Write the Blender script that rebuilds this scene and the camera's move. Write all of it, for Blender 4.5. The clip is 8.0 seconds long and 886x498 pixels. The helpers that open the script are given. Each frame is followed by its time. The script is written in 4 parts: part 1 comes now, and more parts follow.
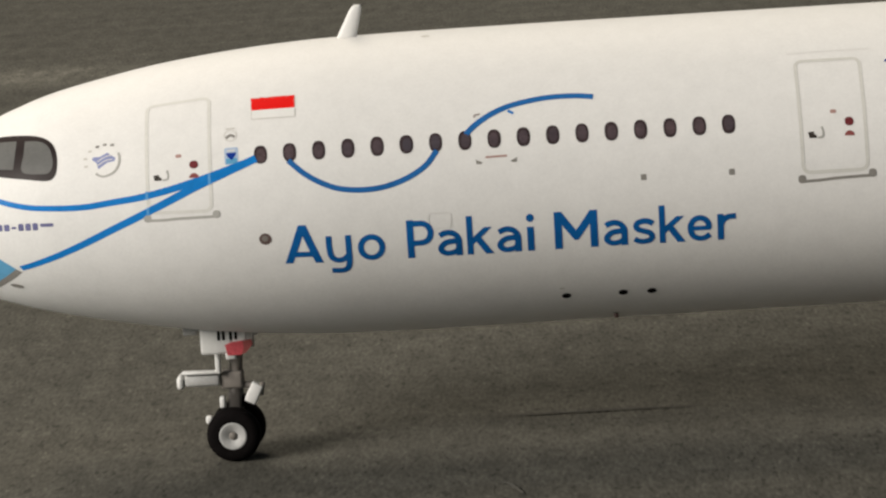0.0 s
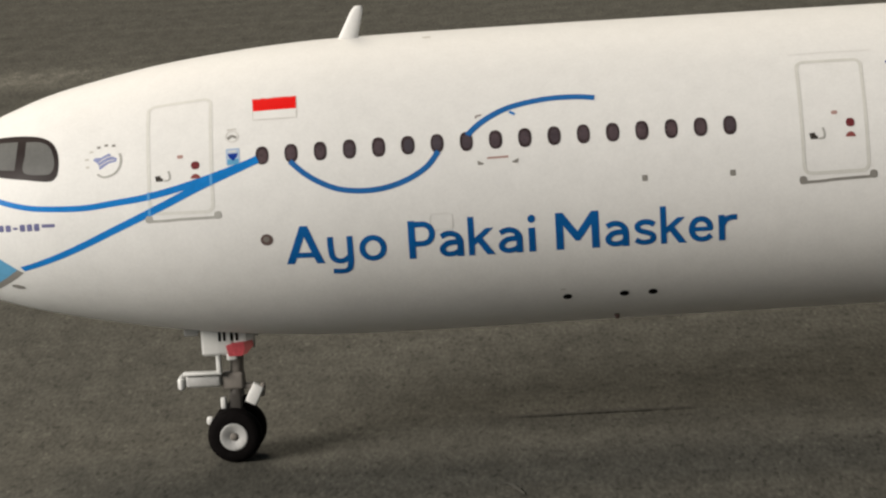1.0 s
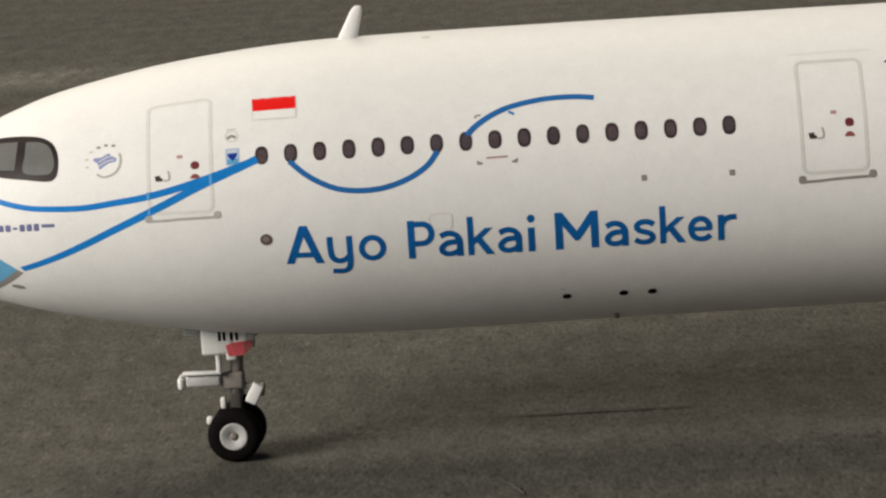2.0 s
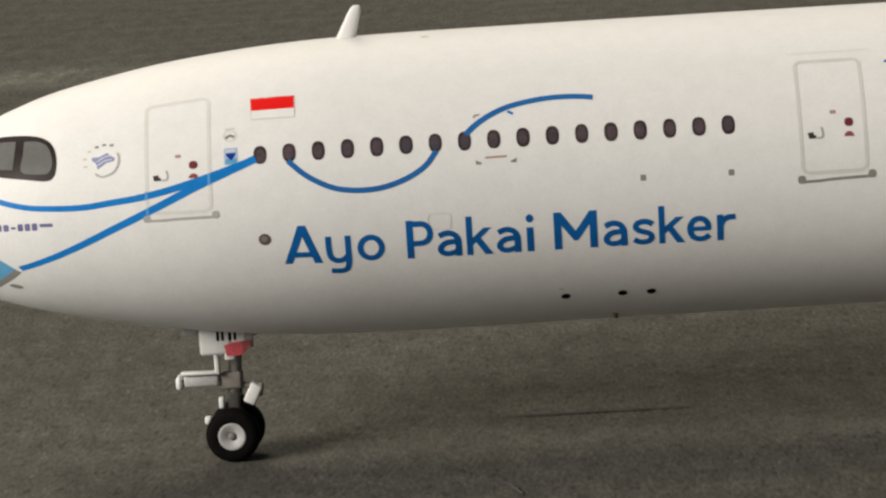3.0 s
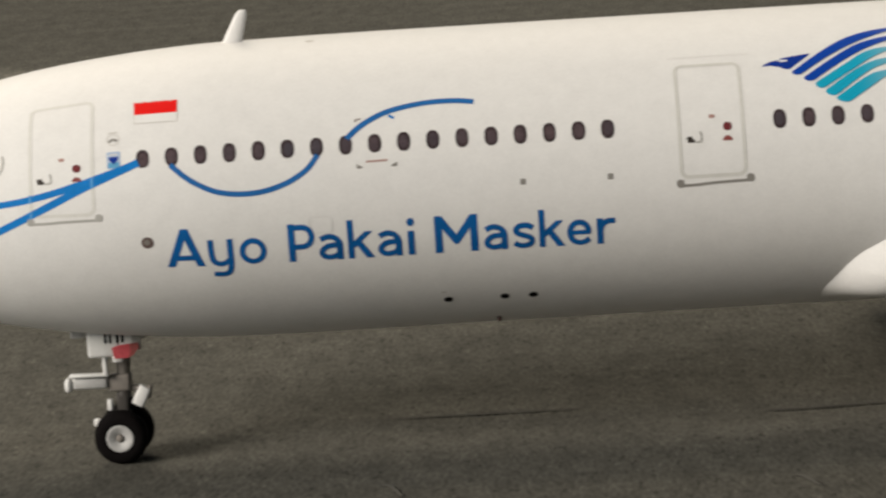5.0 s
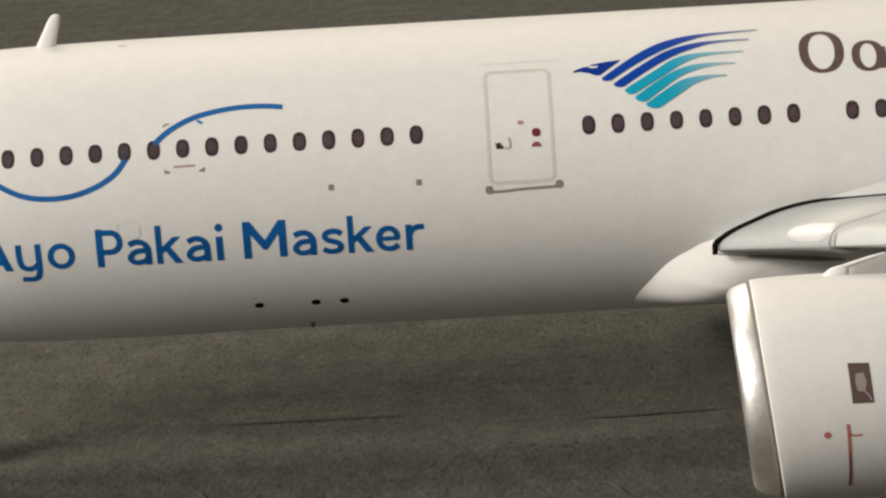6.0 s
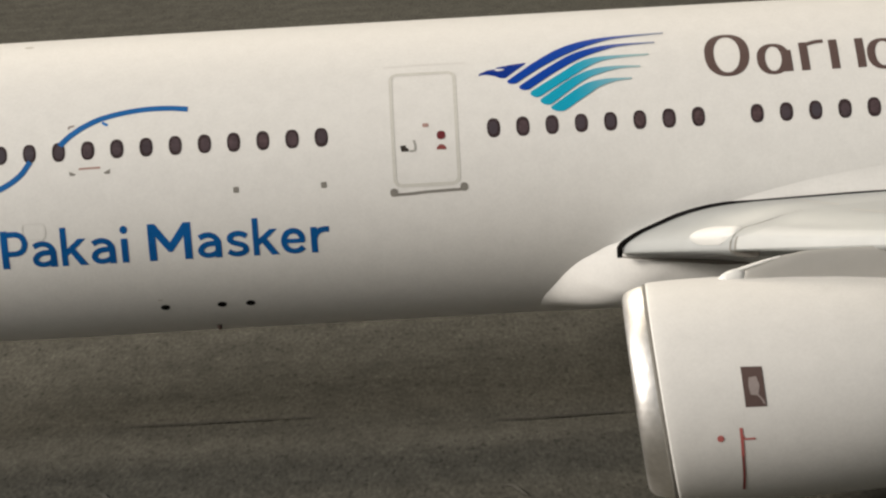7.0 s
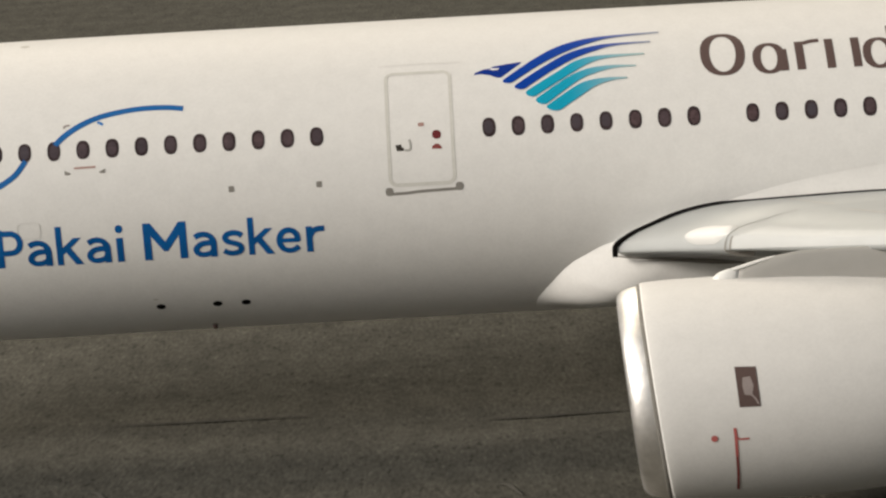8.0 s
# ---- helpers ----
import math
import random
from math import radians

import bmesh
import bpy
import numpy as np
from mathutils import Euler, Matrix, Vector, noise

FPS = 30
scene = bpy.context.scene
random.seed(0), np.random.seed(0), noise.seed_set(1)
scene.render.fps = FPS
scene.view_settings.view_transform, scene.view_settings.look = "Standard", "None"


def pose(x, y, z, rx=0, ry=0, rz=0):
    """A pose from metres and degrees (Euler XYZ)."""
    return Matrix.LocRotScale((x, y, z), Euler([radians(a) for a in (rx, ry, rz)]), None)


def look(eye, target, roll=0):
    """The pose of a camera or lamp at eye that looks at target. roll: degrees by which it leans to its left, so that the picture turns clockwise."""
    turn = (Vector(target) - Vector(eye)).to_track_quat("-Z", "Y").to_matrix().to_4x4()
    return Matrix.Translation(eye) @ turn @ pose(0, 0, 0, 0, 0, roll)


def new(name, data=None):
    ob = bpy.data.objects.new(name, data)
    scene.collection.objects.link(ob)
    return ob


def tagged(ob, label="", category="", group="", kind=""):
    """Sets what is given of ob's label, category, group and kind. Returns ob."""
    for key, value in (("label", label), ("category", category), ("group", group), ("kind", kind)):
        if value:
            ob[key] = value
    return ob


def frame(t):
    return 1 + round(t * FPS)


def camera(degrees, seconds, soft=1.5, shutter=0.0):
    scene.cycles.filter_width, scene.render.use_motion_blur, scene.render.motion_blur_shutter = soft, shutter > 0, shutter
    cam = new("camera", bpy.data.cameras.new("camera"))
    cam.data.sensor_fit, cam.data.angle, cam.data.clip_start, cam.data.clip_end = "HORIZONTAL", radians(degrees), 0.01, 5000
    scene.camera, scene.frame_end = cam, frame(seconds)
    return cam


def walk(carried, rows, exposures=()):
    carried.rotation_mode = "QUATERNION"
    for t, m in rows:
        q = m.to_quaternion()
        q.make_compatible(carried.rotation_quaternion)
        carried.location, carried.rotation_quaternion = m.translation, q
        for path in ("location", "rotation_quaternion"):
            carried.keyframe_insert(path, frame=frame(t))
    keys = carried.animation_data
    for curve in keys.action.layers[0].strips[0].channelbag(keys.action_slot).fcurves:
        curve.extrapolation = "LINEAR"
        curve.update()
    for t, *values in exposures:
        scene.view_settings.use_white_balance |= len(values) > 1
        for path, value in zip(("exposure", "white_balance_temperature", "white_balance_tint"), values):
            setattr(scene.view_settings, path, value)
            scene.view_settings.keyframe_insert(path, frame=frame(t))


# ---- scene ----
# A 1:400 die-cast airliner on a grey apron mat. Lengths below are in full-size metres, many fitted to the camera's
# view; K brings them to the model.
K = 1 / 400
cam = camera(14.0, 8.0, soft=2.35, shutter=0.5)
PATH = [
    (0.0, 4.121, -67.410, 16.342, 0.142, -10.573, 3.544),
    (0.5, 3.961, -67.449, 16.317, 0.028, -10.530, 3.516),
    (1.0, 3.916, -67.465, 16.291, -0.006, -10.506, 3.500),
    (1.5, 3.994, -67.518, 16.330, 0.048, -10.530, 3.535),
    (3.0, 3.993, -67.404, 16.303, 0.032, -10.533, 3.497),
    (3.5, 4.077, -67.374, 16.437, 0.087, -10.659, 3.552),
    (4.0, 4.775, -67.920, 16.168, 0.538, -10.407, 3.397),
    (4.2, 4.749, -67.910, 16.344, 0.487, -10.553, 3.430),
    (5.3, 6.986, -67.688, 16.279, 0.088, -10.542, 3.398),
    (5.4, 7.374, -67.670, 16.209, 0.136, -10.527, 3.136),
    (5.5, 8.786, -67.652, 16.179, 0.184, -10.513, 3.281),
    (5.6, 9.642, -67.634, 16.149, 0.149, -10.509, 3.153),
    (5.8, 9.591, -67.596, 16.134, 0.080, -10.500, 3.192),
    (6.0, 9.602, -67.559, 16.123, 0.011, -10.491, 3.316),
    (6.2, 9.920, -67.620, 16.074, 0.172, -10.461, 3.236),
    (6.5, 10.987, -67.713, 16.010, 0.415, -10.415, 3.220),
    (6.7, 11.152, -67.659, 16.030, 0.179, -10.456, 3.019),
    (7.0, 11.101, -67.578, 16.109, -0.174, -10.518, 3.180),
    (7.5, 11.177, -67.574, 16.099, -0.133, -10.512, 3.141),
    (8.0, 11.311, -67.541, 16.165, -0.067, -10.586, 3.189),
]
walk(cam, [(t, pose(K * x, K * y, K * z, 90 + pitch, roll, yaw)) for t, x, y, z, yaw, pitch, roll in PATH],
     exposures=[(0.0, 0.12, 6620, 10.8), (4.2, 0.12, 6620, 10.8), (5.3, 0.11, 6730, 11.2), (8.0, 0.12, 6750, 11.3)])

# ---- light: three unseen lamps added beside, behind and above the table to match the shading ----
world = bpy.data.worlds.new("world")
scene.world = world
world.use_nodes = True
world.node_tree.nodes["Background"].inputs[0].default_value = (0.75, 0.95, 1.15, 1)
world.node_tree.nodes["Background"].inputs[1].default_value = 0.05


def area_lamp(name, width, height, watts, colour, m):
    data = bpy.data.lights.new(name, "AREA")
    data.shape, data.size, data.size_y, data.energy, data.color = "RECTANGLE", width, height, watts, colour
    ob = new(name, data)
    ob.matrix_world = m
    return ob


# no such sources are known; place, power and tint are fitted to the model's shading
area_lamp("front_left_lamp", 0.84, 0.30, 35.2, (1.0, 0.95, 0.875), look((-1.23, -0.754, 0.672), (0.0, -0.754, 0.672)))
area_lamp("back_lamp", 0.46, 0.54, 6.3, (1.0, 0.90, 0.74), look((-0.18, 0.70, 0.825), (-0.18, 0.0, 0.825)))
area_lamp("overhead_lamp", 0.40, 0.44, 6.2, (1.0, 0.87, 0.68), look((-0.81, 0.344, 1.72), (-0.80, 0.344, 0.0)))


# ---- materials ----
def material(name, colour, rough=0.5, metal=0.0, coat=0.0, vary=0.06, grain=400.0, bump=0.0, bump_scale=2000.0, sheen=0.5):
    mat = bpy.data.materials.new(name)
    mat.use_nodes = True
    t = mat.node_tree
    b = t.nodes["Principled BSDF"]
    b.inputs["Metallic"].default_value, b.inputs["Coat Weight"].default_value = metal, coat
    b.inputs["Coat Roughness"].default_value = 0.06
    b.inputs["Specular IOR Level"].default_value = sheen
    co = t.nodes.new("ShaderNodeTexCoord")
    fine, wide = t.nodes.new("ShaderNodeTexNoise"), t.nodes.new("ShaderNodeTexNoise")
    fine.inputs["Scale"].default_value, wide.inputs["Scale"].default_value = grain * 6, grain
    fine.inputs["Detail"].default_value, wide.inputs["Detail"].default_value = 2, 4
    add = t.nodes.new("ShaderNodeMath")
    add.operation = "ADD"
    ramp = t.nodes.new("ShaderNodeMapRange")
    ramp.inputs[1].default_value, ramp.inputs[2].default_value = 0.6, 1.4
    ramp.inputs[3].default_value, ramp.inputs[4].default_value = 1 - vary, 1 + vary
    mix = t.nodes.new("ShaderNodeVectorMath")
    mix.operation = "SCALE"
    mix.inputs[0].default_value = colour
    for n in (fine, wide):
        t.links.new(co.outputs["Object"], n.inputs["Vector"])
    t.links.new(fine.outputs[0], add.inputs[0])
    t.links.new(wide.outputs[0], add.inputs[1])
    t.links.new(add.outputs[0], ramp.inputs[0])
    t.links.new(ramp.outputs[0], mix.inputs[3])
    t.links.new(mix.outputs[0], b.inputs["Base Color"])
    rr = t.nodes.new("ShaderNodeMapRange")
    rr.inputs[1].default_value, rr.inputs[2].default_value = 0.3, 0.7
    rr.inputs[3].default_value, rr.inputs[4].default_value = rough * 0.85, min(1.0, rough * 1.15)
    t.links.new(wide.outputs[0], rr.inputs[0])
    t.links.new(rr.outputs[0], b.inputs["Roughness"])
    if bump:
        nb, bn = t.nodes.new("ShaderNodeTexNoise"), t.nodes.new("ShaderNodeBump")
        nb.inputs["Scale"].default_value = bump_scale
        bn.inputs["Strength"].default_value, bn.inputs["Distance"].default_value = bump, 0.0001
        t.links.new(co.outputs["Object"], nb.inputs["Vector"])
        t.links.new(nb.outputs[0], bn.inputs["Height"])
        t.links.new(bn.outputs[0], b.inputs["Normal"])
    return mat


WHITE = material("white_gloss_paint", (0.80, 0.79, 0.77), 0.55, vary=0.045, grain=1200, bump=0.06, bump_scale=2600, sheen=0.16)
WINGGREY = material("silver_grey_paint", (0.525, 0.545, 0.548), 0.42, metal=0.3, vary=0.03, grain=200)
LENS = material("white_lens", (0.80, 0.80, 0.785), 0.45, coat=0.05, vary=0.01, grain=300)
SLATGLEAM = material("slat_highlight_paint", (0.565, 0.58, 0.58), 0.38, coat=0.03, vary=0.03, grain=200)
GEARWHITE = material("gear_white_paint", (0.76, 0.76, 0.74), 0.45, vary=0.06, grain=900)
RIMGREY = material("rim_grey_paint", (0.46, 0.46, 0.45), 0.5, vary=0.15, grain=900)
STRUT = material("strut_grey", (0.22, 0.20, 0.18), 0.5, vary=0.12, grain=900, sheen=0.15)
FORKGREY = material("fork_grey", (0.06, 0.055, 0.05), 0.5, vary=0.12, grain=900, sheen=0.15)
CHROME = material("bare_metal", (0.93, 0.91, 0.89), 0.46, metal=1.0, vary=0.12, grain=500, bump=0.12, bump_scale=3500)
RUBBER = material("black_rubber", (0.006, 0.005, 0.005), 0.85, vary=0.2, grain=900, bump=0.3, bump_scale=4000, sheen=0.06)
BLACK = material("black_gap", (0.008, 0.007, 0.007), 0.9, vary=0.1, sheen=0.02)
GLASSDARK = material("dark_window_print", (0.098, 0.064, 0.068), 0.4, vary=0.45, grain=1100, sheen=0.15)
RIMDARK = material("dark_window_rim_print", (0.052, 0.036, 0.038), 0.4, vary=0.35, grain=1100, sheen=0.15)


def tinted(mat, other):
    """Each object takes its own tint between the material's colour and another."""
    t = mat.node_tree
    b = t.nodes["Principled BSDF"]
    src = b.inputs["Base Color"].links[0].from_socket
    info, mix = t.nodes.new("ShaderNodeObjectInfo"), t.nodes.new("ShaderNodeMix")
    mix.data_type = "RGBA"
    mix.inputs["B"].default_value = (*other, 1)
    t.links.new(info.outputs["Random"], mix.inputs["Factor"])
    t.links.new(src, mix.inputs["A"])
    t.links.new(mix.outputs["Result"], b.inputs["Base Color"])


tinted(GLASSDARK, (0.070, 0.060, 0.072))
FRAMEDARK = material("dark_window_frame", (0.022, 0.015, 0.015), 0.4, vary=0.15, grain=1500, sheen=0.15)
PANEGREY = material("grey_window_print", (0.135, 0.135, 0.13), 0.35, vary=0.12, grain=1200, sheen=0.15)
BLUE = material("blue_print", (0.004, 0.190, 0.56), 0.4, vary=0.12, grain=700, sheen=0.15)
DULLBLUE = material("dull_blue_print", (0.018, 0.135, 0.39), 0.4, vary=0.12, grain=700, sheen=0.15)
BLUETEXT = material("deep_blue_print", (0.003, 0.104, 0.335), 0.4, vary=0.22, grain=350, sheen=0.15)
NAVY = material("navy_print", (0.005, 0.035, 0.27), 0.4, vary=0.06, grain=700, sheen=0.15)
MASKBLUE = material("pale_blue_print", (0.12, 0.36, 0.58), 0.4, vary=0.08, grain=700, sheen=0.15)
PALEBLUE = material("very_pale_blue_print", (0.42, 0.52, 0.68), 0.45, vary=0.06, grain=900, sheen=0.15)
RED = material("red_print", (0.80, 0.010, 0.008), 0.4, vary=0.05, grain=700, sheen=0.15)
PINKRED = material("faded_red_print", (0.52, 0.145, 0.135), 0.45, vary=0.12, grain=1500, sheen=0.15)
DULLRED = material("dull_red_print", (0.27, 0.075, 0.07), 0.45, vary=0.15, grain=1500, sheen=0.15)
PATCHRED = material("pinkish_red_paint", (0.52, 0.085, 0.10), 0.45, vary=0.25, grain=1500, sheen=0.2)
ROSE = material("pale_rose_print", (0.44, 0.27, 0.24), 0.5, vary=0.1, grain=1500, sheen=0.15)
MAROON = material("maroon_print", (0.16, 0.03, 0.035), 0.45, vary=0.12, grain=1500, sheen=0.15)
BROWN = material("taupe_print", (0.125, 0.085, 0.078), 0.45, vary=0.08, grain=900, sheen=0.15)
TAUPE = material("pale_taupe_print", (0.34, 0.29, 0.28), 0.5, vary=0.1, grain=1500, sheen=0.15)
LINE = material("grey_line_print", (0.60, 0.58, 0.54), 0.5, vary=0.06, grain=900, sheen=0.15)
DOORLINE = material("door_line_print", (0.65, 0.64, 0.60), 0.5, vary=0.06, grain=900, sheen=0.15)
PALEDOORLINE = material("pale_door_line_print", (0.70, 0.69, 0.65), 0.5, vary=0.06, grain=900, sheen=0.15)
# this grey stands for the shade on the pylon's sides
PYLONSHADE = material("pylon_shade_grey", (0.40, 0.39, 0.37), 0.5, vary=0.05, grain=300, sheen=0.3)
DARKMARK = material("near_black_print", (0.05, 0.042, 0.036), 0.5, vary=0.2, grain=1500, sheen=0.15)
HINT = material("barely_seen_line_print", (0.765, 0.752, 0.73), 0.5, vary=0.03, grain=900, sheen=0.15)
FAINT = material("faint_line_print", (0.68, 0.66, 0.63), 0.5, vary=0.03, grain=900, sheen=0.15)
GREY = material("grey_print", (0.26, 0.245, 0.225), 0.5, vary=0.10, grain=1200, sheen=0.15)
SILL = material("pale_grey_print", (0.42, 0.41, 0.385), 0.5, vary=0.10, grain=1200, sheen=0.15)
RIBBONPALE = material("light_blue_print", (0.10, 0.33, 0.66), 0.45, vary=0.1, grain=900, sheen=0.15)
TYPEVIOLET = material("dark_violet_print", (0.15, 0.15, 0.29), 0.45, vary=0.25, grain=2500, sheen=0.15)
PURPLE = material("violet_blue_print", (0.26, 0.29, 0.50), 0.45, vary=0.15, grain=2500, sheen=0.15)


def fading_print(name, full, pale, x0, x1):
    """A print that fades from full colour to pale along the body, as the emblem's feathers do."""
    mat = material(name, full, 0.4, vary=0.06, grain=700, sheen=0.15)
    t = mat.node_tree
    co, xyz, r = t.nodes.new("ShaderNodeTexCoord"), t.nodes.new("ShaderNodeSeparateXYZ"), t.nodes.new("ShaderNodeMapRange")
    mix = t.nodes.new("ShaderNodeMix")
    mix.data_type = "RGBA"
    r.interpolation_type = "SMOOTHSTEP"
    r.inputs[1].default_value, r.inputs[2].default_value = x0 * K, x1 * K
    mix.inputs["A"].default_value, mix.inputs["B"].default_value = (*full, 1), (*pale, 1)
    t.links.new(co.outputs["Object"], xyz.inputs[0])
    t.links.new(xyz.outputs[0], r.inputs[0])
    t.links.new(r.outputs[0], mix.inputs["Factor"])
    t.links.new(mix.outputs["Result"], t.nodes["Principled BSDF"].inputs["Base Color"])
    return mat


FEATHERNAVY = fading_print("navy_feather_print", (0.003, 0.055, 0.37), (0.33, 0.36, 0.44), 13.4, 15.2)
FEATHERTEAL = fading_print("teal_feather_print", (0.004, 0.36, 0.54), (0.40, 0.54, 0.55), 13.1, 14.7)


def mat_surface():
    """Grey printed apron: grain at two sizes, streaks along the taxi direction and wide uneven tone."""
    mat = bpy.data.materials.new("grey_apron_mat")
    mat.use_nodes = True
    t = mat.node_tree
    b = t.nodes["Principled BSDF"]
    b.inputs["Roughness"].default_value = 0.82
    b.inputs["Specular IOR Level"].default_value = 0.1
    co = t.nodes.new("ShaderNodeTexCoord")

    def noise_at(scale, stretch=(1, 1, 1), detail=3.0):
        m, n = t.nodes.new("ShaderNodeMapping"), t.nodes.new("ShaderNodeTexNoise")
        m.inputs["Scale"].default_value = stretch
        n.inputs["Scale"].default_value, n.inputs["Detail"].default_value = scale, detail
        t.links.new(co.outputs["Object"], m.inputs["Vector"])
        t.links.new(m.outputs[0], n.inputs["Vector"])
        return n.outputs[0]

    def ranged(src, lo, hi, a, c):
        r = t.nodes.new("ShaderNodeMapRange")
        for i, v in enumerate((lo, hi, a, c)):
            r.inputs[i + 1].default_value = v
        t.links.new(src, r.inputs[0])
        return r.outputs[0]

    def times(p, q):
        m = t.nodes.new("ShaderNodeMath")
        m.operation = "MULTIPLY"
        t.links.new(p, m.inputs[0])
        t.links.new(q, m.inputs[1])
        return m.outputs[0]

    fine = noise_at(5200, (1, 0.24, 1), 2.0)
    mid = noise_at(1100, (0.7, 0.22, 1))
    streak = noise_at(700, (0.16, 0.5, 1))
    wide = noise_at(28, (0.5, 0.6, 1))
    specks = noise_at(2600, (1, 0.3, 1), 1.0)
    tone = times(times(ranged(fine, 0.3, 0.7, 0.74, 1.26), ranged(mid, 0.3, 0.7, 0.84, 1.16)),
                 times(ranged(streak, 0.3, 0.7, 0.90, 1.10), ranged(wide, 0.3, 0.7, 0.92, 1.08)))
    tone = times(tone, times(ranged(specks, 0.63, 0.70, 1.0, 0.66), ranged(specks, 0.29, 0.36, 1.3, 1.0)))
    # a paler band across the mat, behind and ahead of the nose
    xyz = t.nodes.new("ShaderNodeSeparateXYZ")
    t.links.new(co.outputs["Object"], xyz.inputs[0])
    band = times(times(ranged(xyz.outputs[1], 54.0 * K, 57.5 * K, 0, 1), ranged(xyz.outputs[1], 59.0 * K, 61.0 * K, 1, 0)),
                 times(ranged(xyz.outputs[0], -10.5 * K, -7.0 * K, 1, 0), ranged(mid, 0.3, 0.7, 0.5, 1.0)))
    tone = times(tone, ranged(band, 0, 1, 1.0, 1.8))
    sc = t.nodes.new("ShaderNodeVectorMath")
    sc.operation = "SCALE"
    sc.inputs[0].default_value = (0.0905, 0.0865, 0.0735)
    t.links.new(tone, sc.inputs[3])
    t.links.new(sc.outputs[0], b.inputs["Base Color"])
    bn = t.nodes.new("ShaderNodeBump")
    bn.inputs["Strength"].default_value, bn.inputs["Distance"].default_value = 0.2, 0.00006
    t.links.new(fine, bn.inputs["Height"])
    t.links.new(bn.outputs[0], b.inputs["Normal"])
    return mat


APRON = mat_surface()
TABLE = material("bounce_table_paint", (0.60, 0.655, 0.69), 0.5, vary=0.08, grain=60, sheen=0.2)


# ---- building helpers ----
def link_mesh(name, bm, mat, smooth=True, scale=K):
    bmesh.ops.scale(bm, vec=(scale, scale, scale), verts=bm.verts)
    me = bpy.data.meshes.new(name)
    bm.to_mesh(me)
    bm.free()
    me.materials.append(mat)
    if smooth:
        me.polygons.foreach_set("use_smooth", [True] * len(me.polygons))
    return new(name, me)


def part(name, bm, mat, parent, label="", smooth=True):
    """One mesh under a thing or under a part, in the aircraft's metres."""
    ob = link_mesh(name, bm, mat, smooth)
    ob.parent = parent
    return tagged(ob, label)


def sheet(rows, closed=False):
    """A bmesh over a grid of points."""
    bm = bmesh.new()
    grid = [[bm.verts.new(p) for p in row] for row in rows]
    for r0, r1 in zip(grid, grid[1:]):
        n = len(r0)
        for i in range(n if closed else n - 1):
            bm.faces.new((r0[i], r0[(i + 1) % n], r1[(i + 1) % n], r1[i]))
    return bm


def box(x0, x1, y0, y1, z0, z1, round_by=0.0, segments=2, m=None):
    bm = bmesh.new()
    bmesh.ops.create_cube(bm, size=1)
    for v in bm.verts:
        v.co = Vector((x0 + (v.co.x + 0.5) * (x1 - x0), y0 + (v.co.y + 0.5) * (y1 - y0), z0 + (v.co.z + 0.5) * (z1 - z0)))
    if round_by:
        bmesh.ops.bevel(bm, geom=bm.edges[:], offset=round_by, segments=segments, affect="EDGES", profile=0.5)
    if m:
        bmesh.ops.transform(bm, matrix=m, verts=bm.verts)
    return bm


def lathe(profile, axis_at, direction, n=48, cap=False):
    """A turned form: (along, radius) pairs round an axis."""
    d = Vector(direction).normalized()
    side = d.orthogonal().normalized()
    up = d.cross(side)
    rows = []
    for s, r in profile:
        rows.append([Vector(axis_at) + d * s + (side * math.cos(2 * math.pi * i / n) + up * math.sin(2 * math.pi * i / n)) * r for i in range(n)])
    bm = sheet(rows, closed=True)
    if cap:
        bmesh.ops.holes_fill(bm, edges=bm.edges[:])
    bmesh.ops.recalc_face_normals(bm, faces=bm.faces[:])
    return bm


def rod(a, b, r0, r1=None, n=16):
    a, b = Vector(a), Vector(b)
    length, r1 = (b - a).length, r1 or r0
    e = min(r0, r1) * 0.25
    return lathe([(0, r0 - e), (e, r0), (length - e, r1), (length, r1 - e)], a, b - a, n, cap=True)


def pchip(xs, ys):
    """A smooth curve through points, without overshoot."""
    xs, ys = np.array(xs, float), np.array(ys, float)
    h, d = np.diff(xs), np.diff(ys) / np.diff(xs)
    m = np.zeros(len(xs))
    m[0], m[-1] = d[0], d[-1]
    for i in range(1, len(xs) - 1):
        if d[i - 1] * d[i] > 0:
            a, b = 2 * h[i] + h[i - 1], h[i] + 2 * h[i - 1]
            m[i] = (a + b) / (a / d[i - 1] + b / d[i])

    def f(x):
        x = min(max(x, xs[0]), xs[-1])
        i = min(int(np.searchsorted(xs, x, "right")) - 1, len(h) - 1)
        t = (x - xs[i]) / h[i]
        return float(ys[i] * (1 + 2 * t) * (1 - t) ** 2 + h[i] * m[i] * t * (1 - t) ** 2
                     + ys[i + 1] * t * t * (3 - 2 * t) + h[i] * m[i + 1] * t * t * (t - 1))
    return f


# ---- the mat ----
def apron_mat():
    """The mat is the ground, its face at height 0."""
    # cut short and turned so that its left edge stays just out of view
    askew = Matrix.Translation((-8.5 * K, 0, 0)) @ Matrix.Rotation(math.radians(6.6), 4, "Z")
    bm = box(0.0, 0.60, -0.32, 0.46, -0.002, 0.0, round_by=0.0004, m=askew)
    return tagged(link_mesh("apron_mat", bm, APRON, False, 1.0), "grey grainy printed airport apron mat", "mat", kind="structure")


apron_mat()


